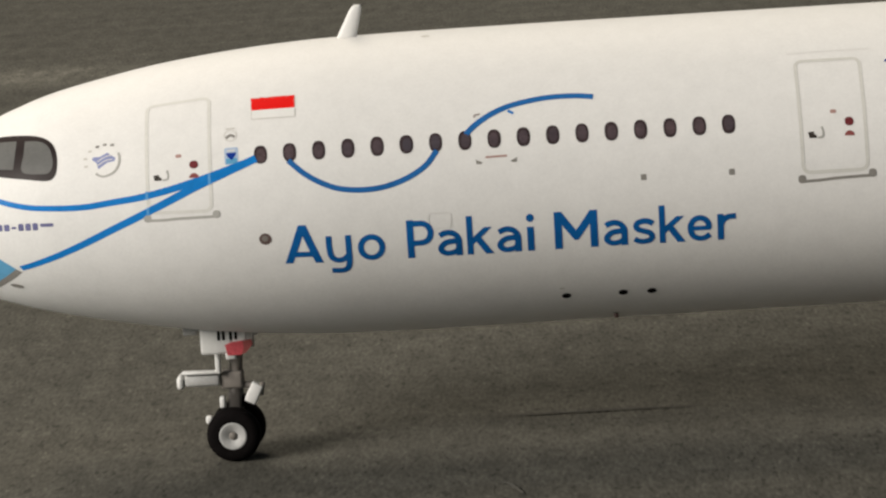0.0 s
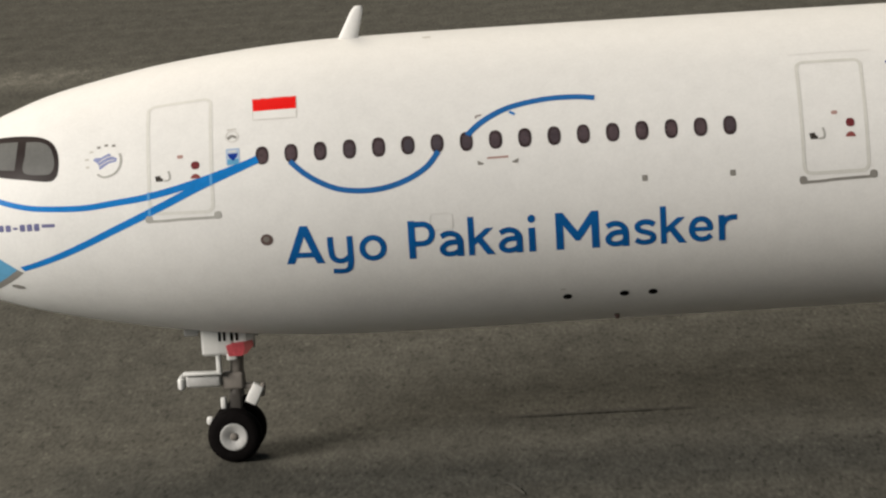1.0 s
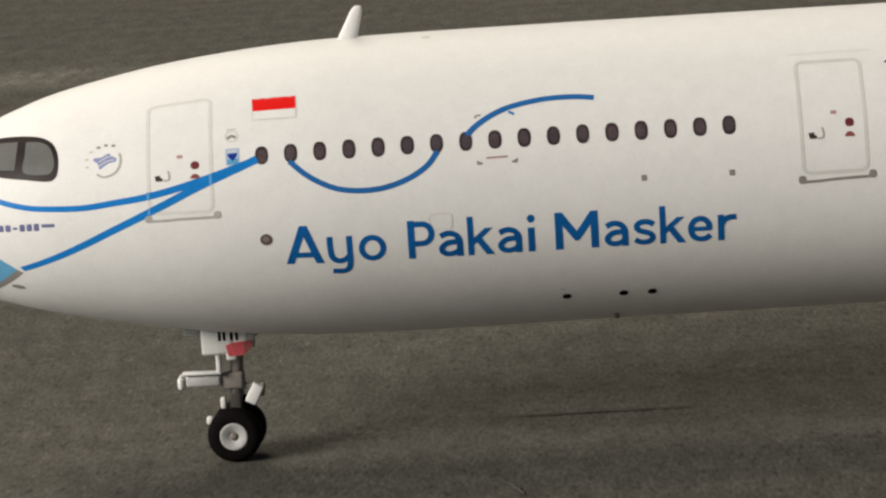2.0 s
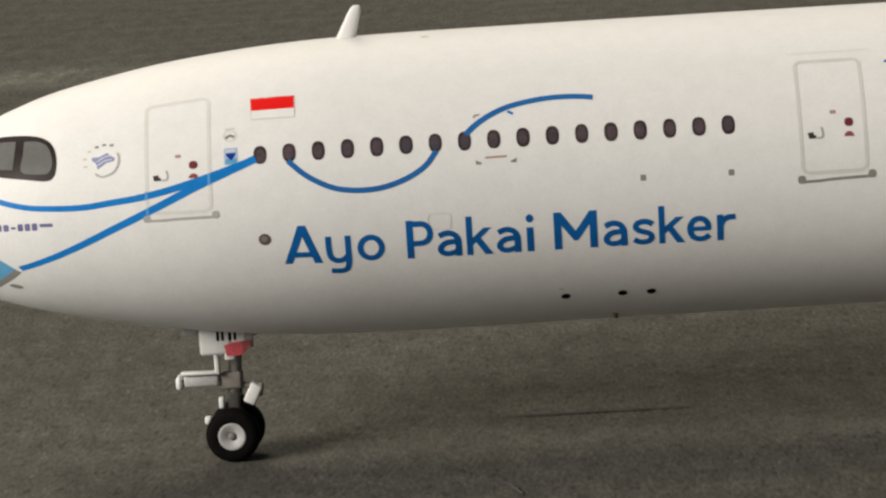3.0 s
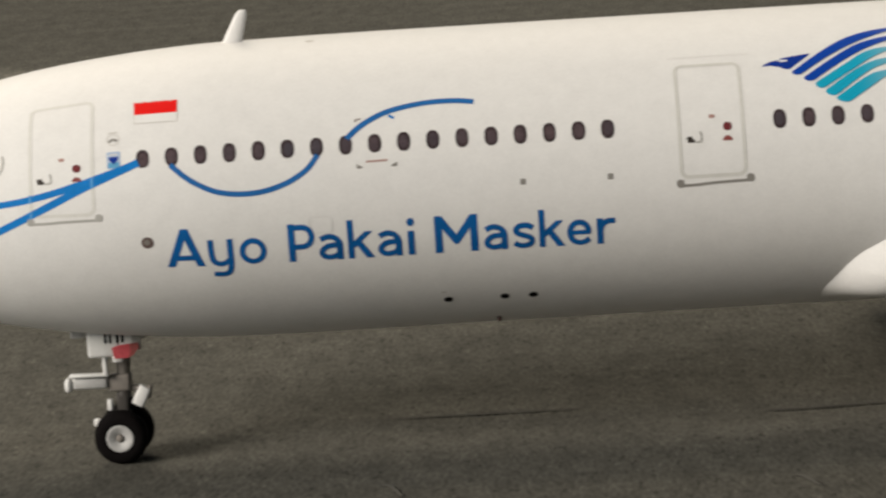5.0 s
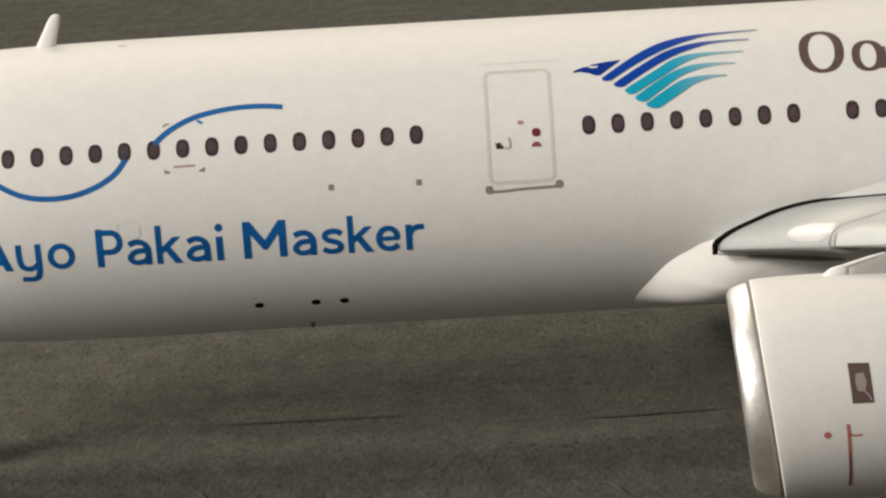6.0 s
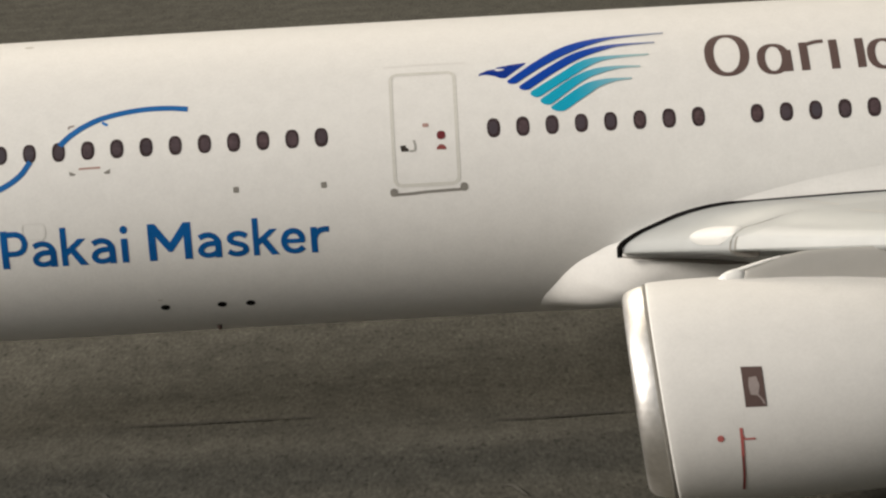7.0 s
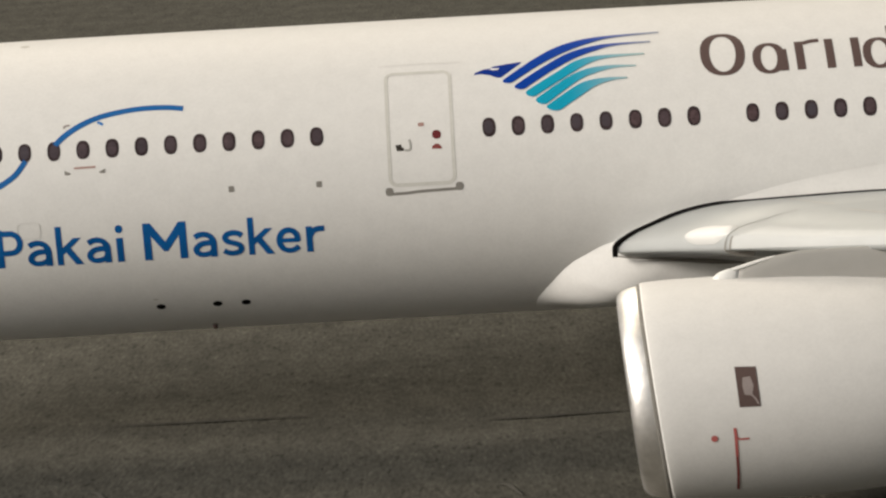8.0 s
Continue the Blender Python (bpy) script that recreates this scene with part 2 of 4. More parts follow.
def table():
    """An unseen pale table under the mat, added to bounce light up at the nose."""
    top = link_mesh("table", box(-0.75, 0.80, -0.55, 0.62, -0.030, -0.002, round_by=0.003), TABLE, False, 1.0)
    for x in (-0.69, 0.70):
        for y in (-0.49, 0.52):
            leg = link_mesh("leg", box(x, x + 0.05, y, y + 0.05, -0.75, -0.030, round_by=0.004), TABLE, False, 1.0)
            leg.parent = top
    return tagged(top, "unseen pale table, added to bounce light onto the nose", "table", kind="structure")


table()


# ---- an unseen room, added: plain dull blue-grey walls toned for bounced light, an opening for each lamp ----
WALL = material("unseen_wall_paint", (0.09, 0.132, 0.172), 0.85, vary=0.08, grain=30, sheen=0.2)
FLOOR = material("unseen_floor", (0.12, 0.115, 0.11), 0.7, vary=0.2, grain=25, sheen=0.2)
WEST, EAST, SOUTH, NORTH, LOW_Z, HIGH_Z = -1.24, 2.0, -2.0, 0.71, -0.75, 1.76


def pierced_wall(name, along, at, span, hole, thick):
    """A wall across x or y, as four blocks round its opening; hole: from, to, sill, head."""
    (s0, s1), blocks = span, []
    h0, h1, sill, head = hole
    for a0, a1, z0, z1 in ((s0, h0, LOW_Z, HIGH_Z), (h1, s1, LOW_Z, HIGH_Z), (h0, h1, LOW_Z, sill), (h0, h1, head, HIGH_Z)):
        x0, x1, y0, y1 = (at, at + thick, a0, a1) if along == "y" else (a0, a1, at, at + thick)
        blocks.append(box(min(x0, x1), max(x0, x1), min(y0, y1), max(y0, y1), z0, z1))
    bm = blocks[0]
    for other in blocks[1:]:
        me = bpy.data.meshes.new("block")
        other.to_mesh(me)
        other.free()
        bm.from_mesh(me)
        bpy.data.meshes.remove(me)
    return tagged(link_mesh(name, bm, WALL, False, 1.0), "unseen blue-grey wall, added for its bounced light", "wall", kind="structure")


def room():
    pierced_wall("wall_west", "y", WEST, (SOUTH, NORTH), (-0.754 - 0.42, -0.754 + 0.42, 0.672 - 0.15, 0.672 + 0.15), -0.12)
    pierced_wall("wall_north", "x", NORTH, (WEST, EAST), (-0.18 - 0.23, -0.18 + 0.23, 0.825 - 0.27, 0.825 + 0.27), 0.12)
    for name, size in (("wall_east", (EAST, EAST + 0.12, SOUTH, NORTH)), ("wall_south", (WEST, EAST, SOUTH - 0.12, SOUTH))):
        tagged(link_mesh(name, box(*size, LOW_Z, HIGH_Z), WALL, False, 1.0), "unseen blue-grey wall, added for its bounced light", "wall", kind="structure")
    outer = (WEST - 0.12, EAST + 0.12, SOUTH - 0.12, NORTH + 0.12)
    tagged(link_mesh("floor", box(*outer, LOW_Z - 0.1, LOW_Z), FLOOR, False, 1.0), "unseen dull grey floor, added to close the room", "floor", kind="structure")
    tagged(link_mesh("ceiling", box(*outer, HIGH_Z, HIGH_Z + 0.1), WALL, False, 1.0), "unseen dull ceiling, added to close the room", "ceiling", kind="structure")


room()


# ---- the aircraft: shape of the body ----
R, ZC, TIP = 2.82, 5.148, -6.75
STATIONS = [
    (-6.75, 4.45, 4.45), (-6.65, 4.86, 4.06), (-6.4, 5.32, 3.80), (-6.0, 5.90, 3.60), (-5.6, 6.43, 3.46),
    (-5.19, 6.75, 3.337), (-4.65, 6.98, 3.17), (-4.11, 7.17, 3.035), (-3.03, 7.43, 2.81), (-1.95, 7.635, 2.62),
    (-0.88, 7.775, 2.48), (0.19, 7.875, 2.39), (1.27, 7.932, 2.335), (3.4, 7.96, 2.315), (6.0, 7.968, 2.328),
    (36.0, 7.968, 2.328), (42.0, 7.95, 2.95), (48.0, 7.9, 4.3), (53.0, 7.75, 5.65), (56.0, 7.35, 6.5), (56.9, 6.95, 6.85),
]
U = [math.sqrt(s[0] - TIP) for s in STATIONS]
top_of, bottom_of = pchip(U, [s[1] for s in STATIONS]), pchip(U, [s[2] for s in STATIONS])


def section(x):
    u = math.sqrt(max(x - TIP, 0))
    t, b = top_of(u), bottom_of(u)
    return (t + b) / 2, (t - b) / 2


def skin(x, a, off=0.0):
    """A place on the body: x along it, a degrees above its side line."""
    z, h = section(x)
    a = math.radians(a)
    return x, -(h + off) * math.cos(a), z + (h + off) * math.sin(a)


DEG = math.degrees(1 / R)          # degrees of the body's round to a metre of it


THIN = 0.4      # prints lie this much closer than their order numbers


def decal(outline, off=0.012, on=skin, step=(0.25, 3.0)):
    """A print from an outline of (x, a) pairs, cut fine enough to follow the body."""
    bm = bmesh.new()
    bm.faces.new([bm.verts.new((x, a, 0)) for x, a in outline])
    return lay(bm, off, on, step)


def lay(bm, off=0.012, on=skin, step=(0.25, 3.0)):
    bmesh.ops.triangulate(bm, faces=bm.faces[:])
    for k in (0, 1):
        lo, hi = min(v.co[k] for v in bm.verts), max(v.co[k] for v in bm.verts)
        n = math.ceil((hi - lo) / step[k])
        no = (1, 0, 0) if k == 0 else (0, 1, 0)
        for i in range(1, n):
            c = lo + (hi - lo) * i / n
            bmesh.ops.bisect_plane(bm, geom=bm.verts[:] + bm.edges[:] + bm.faces[:], plane_co=(c * no[0], c * no[1], 0), plane_no=no, dist=1e-6)
    for v in bm.verts:
        v.co = Vector(on(v.co.x, v.co.y, off * THIN))
    for f in bm.faces:
        f.smooth = True
    return bm


def spline(points, n=8):
    """Points on a smooth line through the given ones."""
    pts = [Vector(p) for p in points]
    pts = [2 * pts[0] - pts[1]] + pts + [2 * pts[-1] - pts[-2]]
    out = []
    for p0, p1, p2, p3 in zip(pts, pts[1:], pts[2:], pts[3:]):
        for i in range(n):
            t = i / n
            out.append(0.5 * (2 * p1 + (p2 - p0) * t + (2 * p0 - 5 * p1 + 4 * p2 - p3) * t * t + (3 * p1 - p0 - 3 * p2 + p3) * t ** 3))
    return out + [pts[-2]]


def stroke(points, width, off=0.012, on=skin, n=8, taper=None, closed=False):
    """A printed line of even or tapering width through (x, a) pairs."""
    line = spline([(x, a / DEG) for x, a in points], n)
    rows = []
    for i, p in enumerate(line):
        d = line[(i + 1) % len(line)] - p if i + 1 < len(line) else p - line[i - 1]
        nrm = Vector((-d.y, d.x)).normalized()
        f = i / (len(line) - 1)
        w = width if taper is None else width + (taper - width) * f
        rows.append([on(*(q.x, q.y * DEG), off * THIN) for q in (p + nrm * w * k for k in (-0.5, -0.25, 0, 0.25, 0.5))])
    return sheet(rows)


def rounded(x0, x1, a0, a1, r, n=5):
    """An outline with round corners; r in metres."""
    ry = r * DEG
    out = []
    for cx, ca, s in ((x1 - r, a1 - ry, 0), (x0 + r, a1 - ry, 90), (x0 + r, a0 + ry, 180), (x1 - r, a0 + ry, 270)):
        for i in range(n + 1):
            t = math.radians(s + 90 * i / n)
            out.append((cx + r * math.cos(t), ca + ry * math.sin(t)))
    return out


def oval(x, a, rx, ra, n=20, power=2.0):
    out = []
    for i in range(n):
        c, s = math.cos(2 * math.pi * i / n), math.sin(2 * math.pi * i / n)
        out.append((x + rx * math.copysign(abs(c) ** (2 / power), c), a + ra * math.copysign(abs(s) ** (2 / power), s)))
    return out


def loop(outline, width, off=0.012, on=skin):
    """A closed printed line round an outline."""
    pts = [Vector((x, a / DEG)) for x, a in outline]
    rows = []
    n = len(pts)
    for i in range(n + 1):
        p, before, after = pts[i % n], pts[(i - 1) % n], pts[(i + 1) % n]
        d = (after - before).normalized()
        nrm = Vector((-d.y, d.x))
        rows.append([on(q.x, q.y * DEG, off * THIN) for q in (p - nrm * width / 2, p + nrm * width / 2)])
    return sheet(rows)


def dense(outline, gap=0.15):
    out = []
    for (x0, a0), (x1, a1) in zip(outline, outline[1:] + outline[:1]):
        n = max(1, math.ceil(math.hypot(x1 - x0, (a1 - a0) / DEG) / gap))
        out += [(x0 + (x1 - x0) * i / n, a0 + (a1 - a0) * i / n) for i in range(n)]
    return out


airliner = tagged(new("model_airliner"), "white die-cast model airliner with blue ribbons and lettering", "model airplane")


def body():
    xs = [TIP + 0.0005 + 6.0 * (i / 60) ** 2 for i in range(61)] + [-0.74 + 0.25 * i for i in range(1, 40)]
    xs += [9.1 + 0.9 * i for i in range(1, 54)]
    rows = [[skin(x, 360 * i / 128 - 90) for i in range(128)] for x in xs if x < 56.9]
    bm = sheet(rows, closed=True)
    bmesh.ops.holes_fill(bm, edges=bm.edges[:])
    bmesh.ops.recalc_face_normals(bm, faces=bm.faces[:])
    return part("fuselage", bm, WHITE, airliner, "glossy white painted fuselage")


fuselage = body()


# cabin windows: two rows ahead of and behind the second door, one behind the wing root
WINDOW_A, PITCH = 23.05, 0.533
uneven = random.Random(7)
for first, count in ((0.0, 17), (11.672, 8), (16.475, 7)):
    for i in range(count):
        x = first + i * PITCH
        win = part("window", decal(oval(x, WINDOW_A, 0.122 * uneven.uniform(0.97, 1.03), 3.65 * uneven.uniform(0.97, 1.03), 20, 2.4), 0.012), RIMDARK, airliner)
        part("pane", decal(oval(x + uneven.uniform(-0.008, 0.014), WINDOW_A + uneven.uniform(-0.4, 0.3), 0.083, 2.55, 16, 2.3), 0.017), GLASSDARK, win)


# flight-deck windows
def flight_deck():
    def smooth_line(pts):
        return [(p.x, p.y) for p in spline(pts, 5)]
    rim = smooth_line([(-6.17, 64.6), (-5.57, 61.6), (-4.91, 56.6), (-4.46, 51.4), (-4.10, 46.4), (-3.90, 41.4), (-3.80, 35.0), (-3.79, 27.8), (-3.85, 22.6), (-4.02, 21.2), (-4.45, 24.2), (-4.89, 28.3), (-5.47, 35.6), (-6.07, 44.6)])
    win = part("cockpit_window", decal(rim, 0.012, step=(0.15, 3.6)), FRAMEDARK, airliner, "dark-framed grey printed cockpit windows")
    aft = smooth_line([(-4.41, 46.6), (-4.13, 43.8), (-3.95, 39.2), (-3.87, 31.1), (-3.92, 26.0), (-4.07, 25.0), (-4.46, 28.4), (-4.43, 38.6)])
    part("pane", decal(aft, 0.018, step=(0.15, 3.6)), PANEGREY, win)
    part("pane", decal([(-4.575, 48.6), (-4.605, 38.6), (-4.64, 30.9), (-4.90, 33.0), (-5.42, 39.6), (-5.37, 55.6), (-4.91, 52.2)], 0.018, step=(0.15, 3.6)), PANEGREY, win)
    part("pane", decal([(-5.5, 55.5), (-5.55, 40), (-6.05, 48), (-6.0, 60)], 0.018, step=(0.12, 3)), PANEGREY, win)


flight_deck()


# doors, each with its sill and small printed marks
def cabin_door(x0, x1, a0, a1, dx, line_mat, sill_mat, lean=0.0):
    def at(x, a, off=0.0):
        return skin(x + lean * (a - a0), a, off)
    door = part("cabin_door", loop(dense(rounded(x0, x1, a0, a1, 0.13)), 0.066, 0.009, at), line_mat, airliner, "grey outlined cabin door")
    sill_a = a0 - 2.7
    part("sill", stroke([(x0 - 0.06, sill_a - 0.5), (x0 + 0.3, sill_a - 0.35), ((x0 + x1) / 2, sill_a + 0.05), (x1 + 0.11, sill_a + 0.4)], 0.052, 0.014), sill_mat, door)
    for x, da in ((x0 - 0.03, 0.0), (x1 + 0.08, 0.9)):
        part("sill_end", decal(oval(x, sill_a + 0.35 + da, 0.07, 1.55, 14, 2.6), 0.016), sill_mat, door)
    part("lever_mark", decal([(dx - 0.09, 18.1), (dx + 0.01, 18.3), (dx + 0.02, 17.3), (dx + 0.06, 16.9), (dx + 0.06, 15.9), (dx - 0.07, 15.9)], 0.014), DARKMARK, door)
    part("lever_line", stroke([(dx + 0.08, 16.0), (dx + 0.165, 16.2), (dx + 0.185, 17.6), (dx + 0.165, 20.0)], 0.035, 0.014), SILL, door)
    part("red_dash", decal(rounded(dx + 0.335, dx + 0.445, 24.8, 26.2, 0.025), 0.014), ROSE, door)
    part("round_mark", decal(oval(dx + 0.665, 21.4, 0.08, 1.65, 14, 2.4), 0.014), MAROON, door)
    part("red_mark", decal([(dx + 0.57, 16.1), (dx + 0.75, 16.0), (dx + 0.74, 17.0), (dx + 0.69, 17.9), (dx + 0.63, 17.9), (dx + 0.58, 17.0)], 0.014), DULLRED, door)


cabin_door(-2.115, -0.95, 2.5, 50.9, -1.90, PALEDOORLINE, SILL, 0.0006)
cabin_door(9.83, 11.00, 3.3, 47.3, 10.045, DOORLINE, GREY)


# ribbons of the mask
RIBBONS = [
    ("ribbon", [(-5.5, 23.6), (-4.94, 14.2), (-4.40, 8.8), (-3.87, 7.0), (-3.33, 6.7), (-2.80, 8.0), (-2.27, 9.4), (-1.73, 11.7), (-1.20, 14.6), (-0.67, 17.8), (-0.09, 21.5)], 0.138, 0.013),
    ("ribbon", [(-4.63, -26.7), (-3.95, -18.2), (-3.39, -11.1), (-2.84, -4.4), (-2.29, 1.5), (-1.75, 7.0), (-1.21, 12.4), (-0.68, 16.9), (-0.09, 21.7)], 0.148, 0.015),
    ("ribbon", [(0.50, 19.9), (0.77, 14.7), (1.07, 10.8), (1.37, 8.3), (1.73, 7.2), (2.09, 7.4), (2.40, 8.7), (2.72, 11.2), (3.01, 15.0), (3.21, 20.0)], 0.10, 0.016),
    ("ribbon", [(3.75, 25.3), (3.95, 29.0), (4.22, 32.5), (4.54, 35.3), (4.96, 37.2), (5.37, 38.1), (5.79, 38.0), (6.11, 37.2)], 0.105, 0.016),
]
for name, pts, w, off in RIBBONS:
    part(name, stroke(pts, w, off), BLUE if pts[0][0] < 0 else DULLBLUE, fuselage, "bright blue printed ribbon")
for x, low, high in ((-2.13, 8.3, 11.7), (-2.13, 1.9, 4.9), (-0.96, 12.9, 17.3)):   # the door's pale edge shows over the ribbons
    part("door_edge_print", stroke([(x, low), (x, (low + high) / 2), (x, high)], 0.05, 0.019, n=4), RIBBONPALE, fuselage)
mask = part("mask_print", decal([(-4.66, -29.0), (-5.04, -21.4), (-5.5, -12), (-6.2, 2), (-6.6, 10), (-6.6, -70), (-6.0, -68), (-5.5, -58), (-5.13, -44)], 0.010, step=(0.1, 3)), MASKBLUE, airliner, "pale blue printed mask round the nose")
part("mask_hem", stroke([(-4.68, -28.5), (-4.88, -35.0), (-5.13, -43.5), (-5.5, -57), (-6.0, -68)], 0.14, 0.014), GREY, mask)
part("probe", decal(oval(-4.77, -41.5, 0.13, 1.7), 0.02), GREY, fuselage)


# lettering, one mesh a letter
def merged(pieces):
    """Several meshes joined into one."""
    bm = pieces[0]
    for other in pieces[1:]:
        me = bpy.data.meshes.new("piece")
        other.to_mesh(me)
        other.free()
        bm.from_mesh(me)
        bpy.data.meshes.remove(me)
    return bm


# the slogan's round sans-serif letters: straight-edged pieces, curved strokes and dots in a unit box
GLYPHS = {
    "A": {"flat": [[(0, 0), (0.205, 0), (0.61, 1), (0.40, 1)], [(1, 0), (0.795, 0), (0.39, 1), (0.60, 1)], [(0.22, 0.17), (0.78, 0.17), (0.74, 0.31), (0.26, 0.31)]]},
    "y": {"curve": [[(0.13, 1), (0.13, 0.72), (0.19, 0.46), (0.40, 0.35), (0.66, 0.37), (0.86, 0.48)], [(0.87, 1), (0.87, 0.62), (0.87, 0.34), (0.80, 0.13), (0.60, 0.05), (0.18, 0.06)]]},
    "o": {"ring": (0.5, 0.5, 0.385, 0.38)},
    "P": {"flat": [[(0, 0), (0.25, 0), (0.25, 1), (0, 1)]], "curve": [[(0.12, 0.905), (0.40, 0.905), (0.62, 0.895), (0.80, 0.81), (0.87, 0.66), (0.80, 0.50), (0.62, 0.415), (0.40, 0.40), (0.12, 0.40)]]},
    "a": {"flat": [[(0.74, 0), (1, 0), (1, 0.60), (0.74, 0.60)]], "curve": [[(0.10, 0.80), (0.28, 0.875), (0.50, 0.895), (0.72, 0.82), (0.86, 0.64), (0.87, 0.46)], [(0.87, 0.555), (0.60, 0.565), (0.34, 0.52), (0.16, 0.38), (0.15, 0.24), (0.29, 0.13), (0.50, 0.11), (0.74, 0.17), (0.87, 0.29)]]},
    "k": {"flat": [[(0, 0), (0.23, 0), (0.23, 1), (0, 1)], [(0.16, 0.23), (0.16, 0.42), (0.67, 0.70), (0.97, 0.70)], [(0.34, 0.36), (0.52, 0.47), (1, 0), (0.70, 0)]]},
    "i": {"flat": [[(0.08, 0), (0.90, 0), (0.90, 0.66), (0.08, 0.66)]], "dot": (0.5, 0.89, 0.46, 0.105)},
    "M": {"flat": [[(0, 0), (0, 1), (0.17, 1), (0.50, 0.49), (0.83, 1), (1, 1), (1, 0), (0.825, 0), (0.825, 0.66), (0.545, 0.23), (0.455, 0.23), (0.175, 0.66), (0.175, 0)]]},
    "s": {"curve": [[(0.92, 0.78), (0.72, 0.875), (0.46, 0.895), (0.22, 0.83), (0.15, 0.70), (0.26, 0.58), (0.50, 0.51), (0.76, 0.43), (0.86, 0.29), (0.77, 0.16), (0.52, 0.105), (0.28, 0.125), (0.06, 0.22)]]},
    "e": {"flat": [[(0.14, 0.42), (0.94, 0.42), (0.98, 0.59), (0.14, 0.59)]], "curve": [[(0.865, 0.46), (0.85, 0.68), (0.70, 0.85), (0.48, 0.895), (0.27, 0.82), (0.14, 0.62), (0.14, 0.40), (0.25, 0.20), (0.46, 0.105), (0.70, 0.12), (0.91, 0.24)]]},
    "r": {"flat": [[(0, 0), (0.34, 0), (0.34, 1), (0, 1)]], "curve": [[(0.17, 0.58), (0.36, 0.80), (0.64, 0.89), (1.0, 0.90)]]},
}


def glyph(char, x0, x1, a0, a1, weight, mat, parent):
    shape = GLYPHS[char]

    def put(p):
        return x0 + (x1 - x0) * p[0], a0 + (a1 - a0) * p[1]
    pieces = []
    for outline in shape.get("flat", ()):
        pieces.append(decal([put(p) for p in outline], 0.013 + 0.0012 * len(pieces)))
    for line in shape.get("curve", ()):
        pieces.append(stroke([put(p) for p in line], weight, 0.013 + 0.0012 * len(pieces)))
    for kind in ("ring", "dot"):
        if kind in shape:
            u, v, ru, rv = shape[kind]
            around = oval(*put((u, v)), ru * (x1 - x0), rv * (a1 - a0), 36, 2.0)
            pieces.append(loop(around, weight, 0.013) if kind == "ring" else decal(around, 0.013))
    return part("letter", merged(pieces), mat, parent)


CAP, LOW, BASE, DROP = -4.9, -9.6, -20.4, -25.0
SLOGAN = [("A", 0.32, 1.02, BASE, CAP), ("y", 1.08, 1.56, DROP, LOW), ("o", 1.66, 2.17, BASE - 0.2, LOW + 0.2), ("P", 2.57, 3.07, BASE, CAP),
          ("a", 3.12, 3.57, BASE, LOW), ("k", 3.66, 4.14, BASE, CAP + 0.4), ("a", 4.20, 4.65, BASE, LOW), ("i", 4.75, 4.90, BASE, CAP),
          ("M", 5.26, 6.05, BASE, CAP), ("a", 6.15, 6.59, BASE, LOW), ("s", 6.69, 7.09, BASE, LOW), ("k", 7.17, 7.64, BASE, CAP + 0.4),
          ("e", 7.68, 8.13, BASE, LOW), ("r", 8.23, 8.57, BASE, LOW)]
for char, x0, x1, a0, a1 in SLOGAN:      # the line of print sinks a little towards its end
    glyph(char, x0, x1, a0 - 0.06 * x0, a1 - (0.17 if a1 > LOW + 1 else 0.10) * x0, 0.107, BLUETEXT, fuselage)
for i in range(7):
    x0, low = -5.14 + 0.137 * i, 0.9 if i == 3 else 0.0
    part("type_bar", decal(rounded(x0, x0 + 0.10, -3.6 + 1.3 * low, 0.3 - 1.6 * low, 0.03), 0.012), TYPEVIOLET, fuselage)
part("type_bar", decal(rounded(-4.17, -3.92, -1.9, -0.2, 0.02), 0.012), TYPEVIOLET, fuselage)


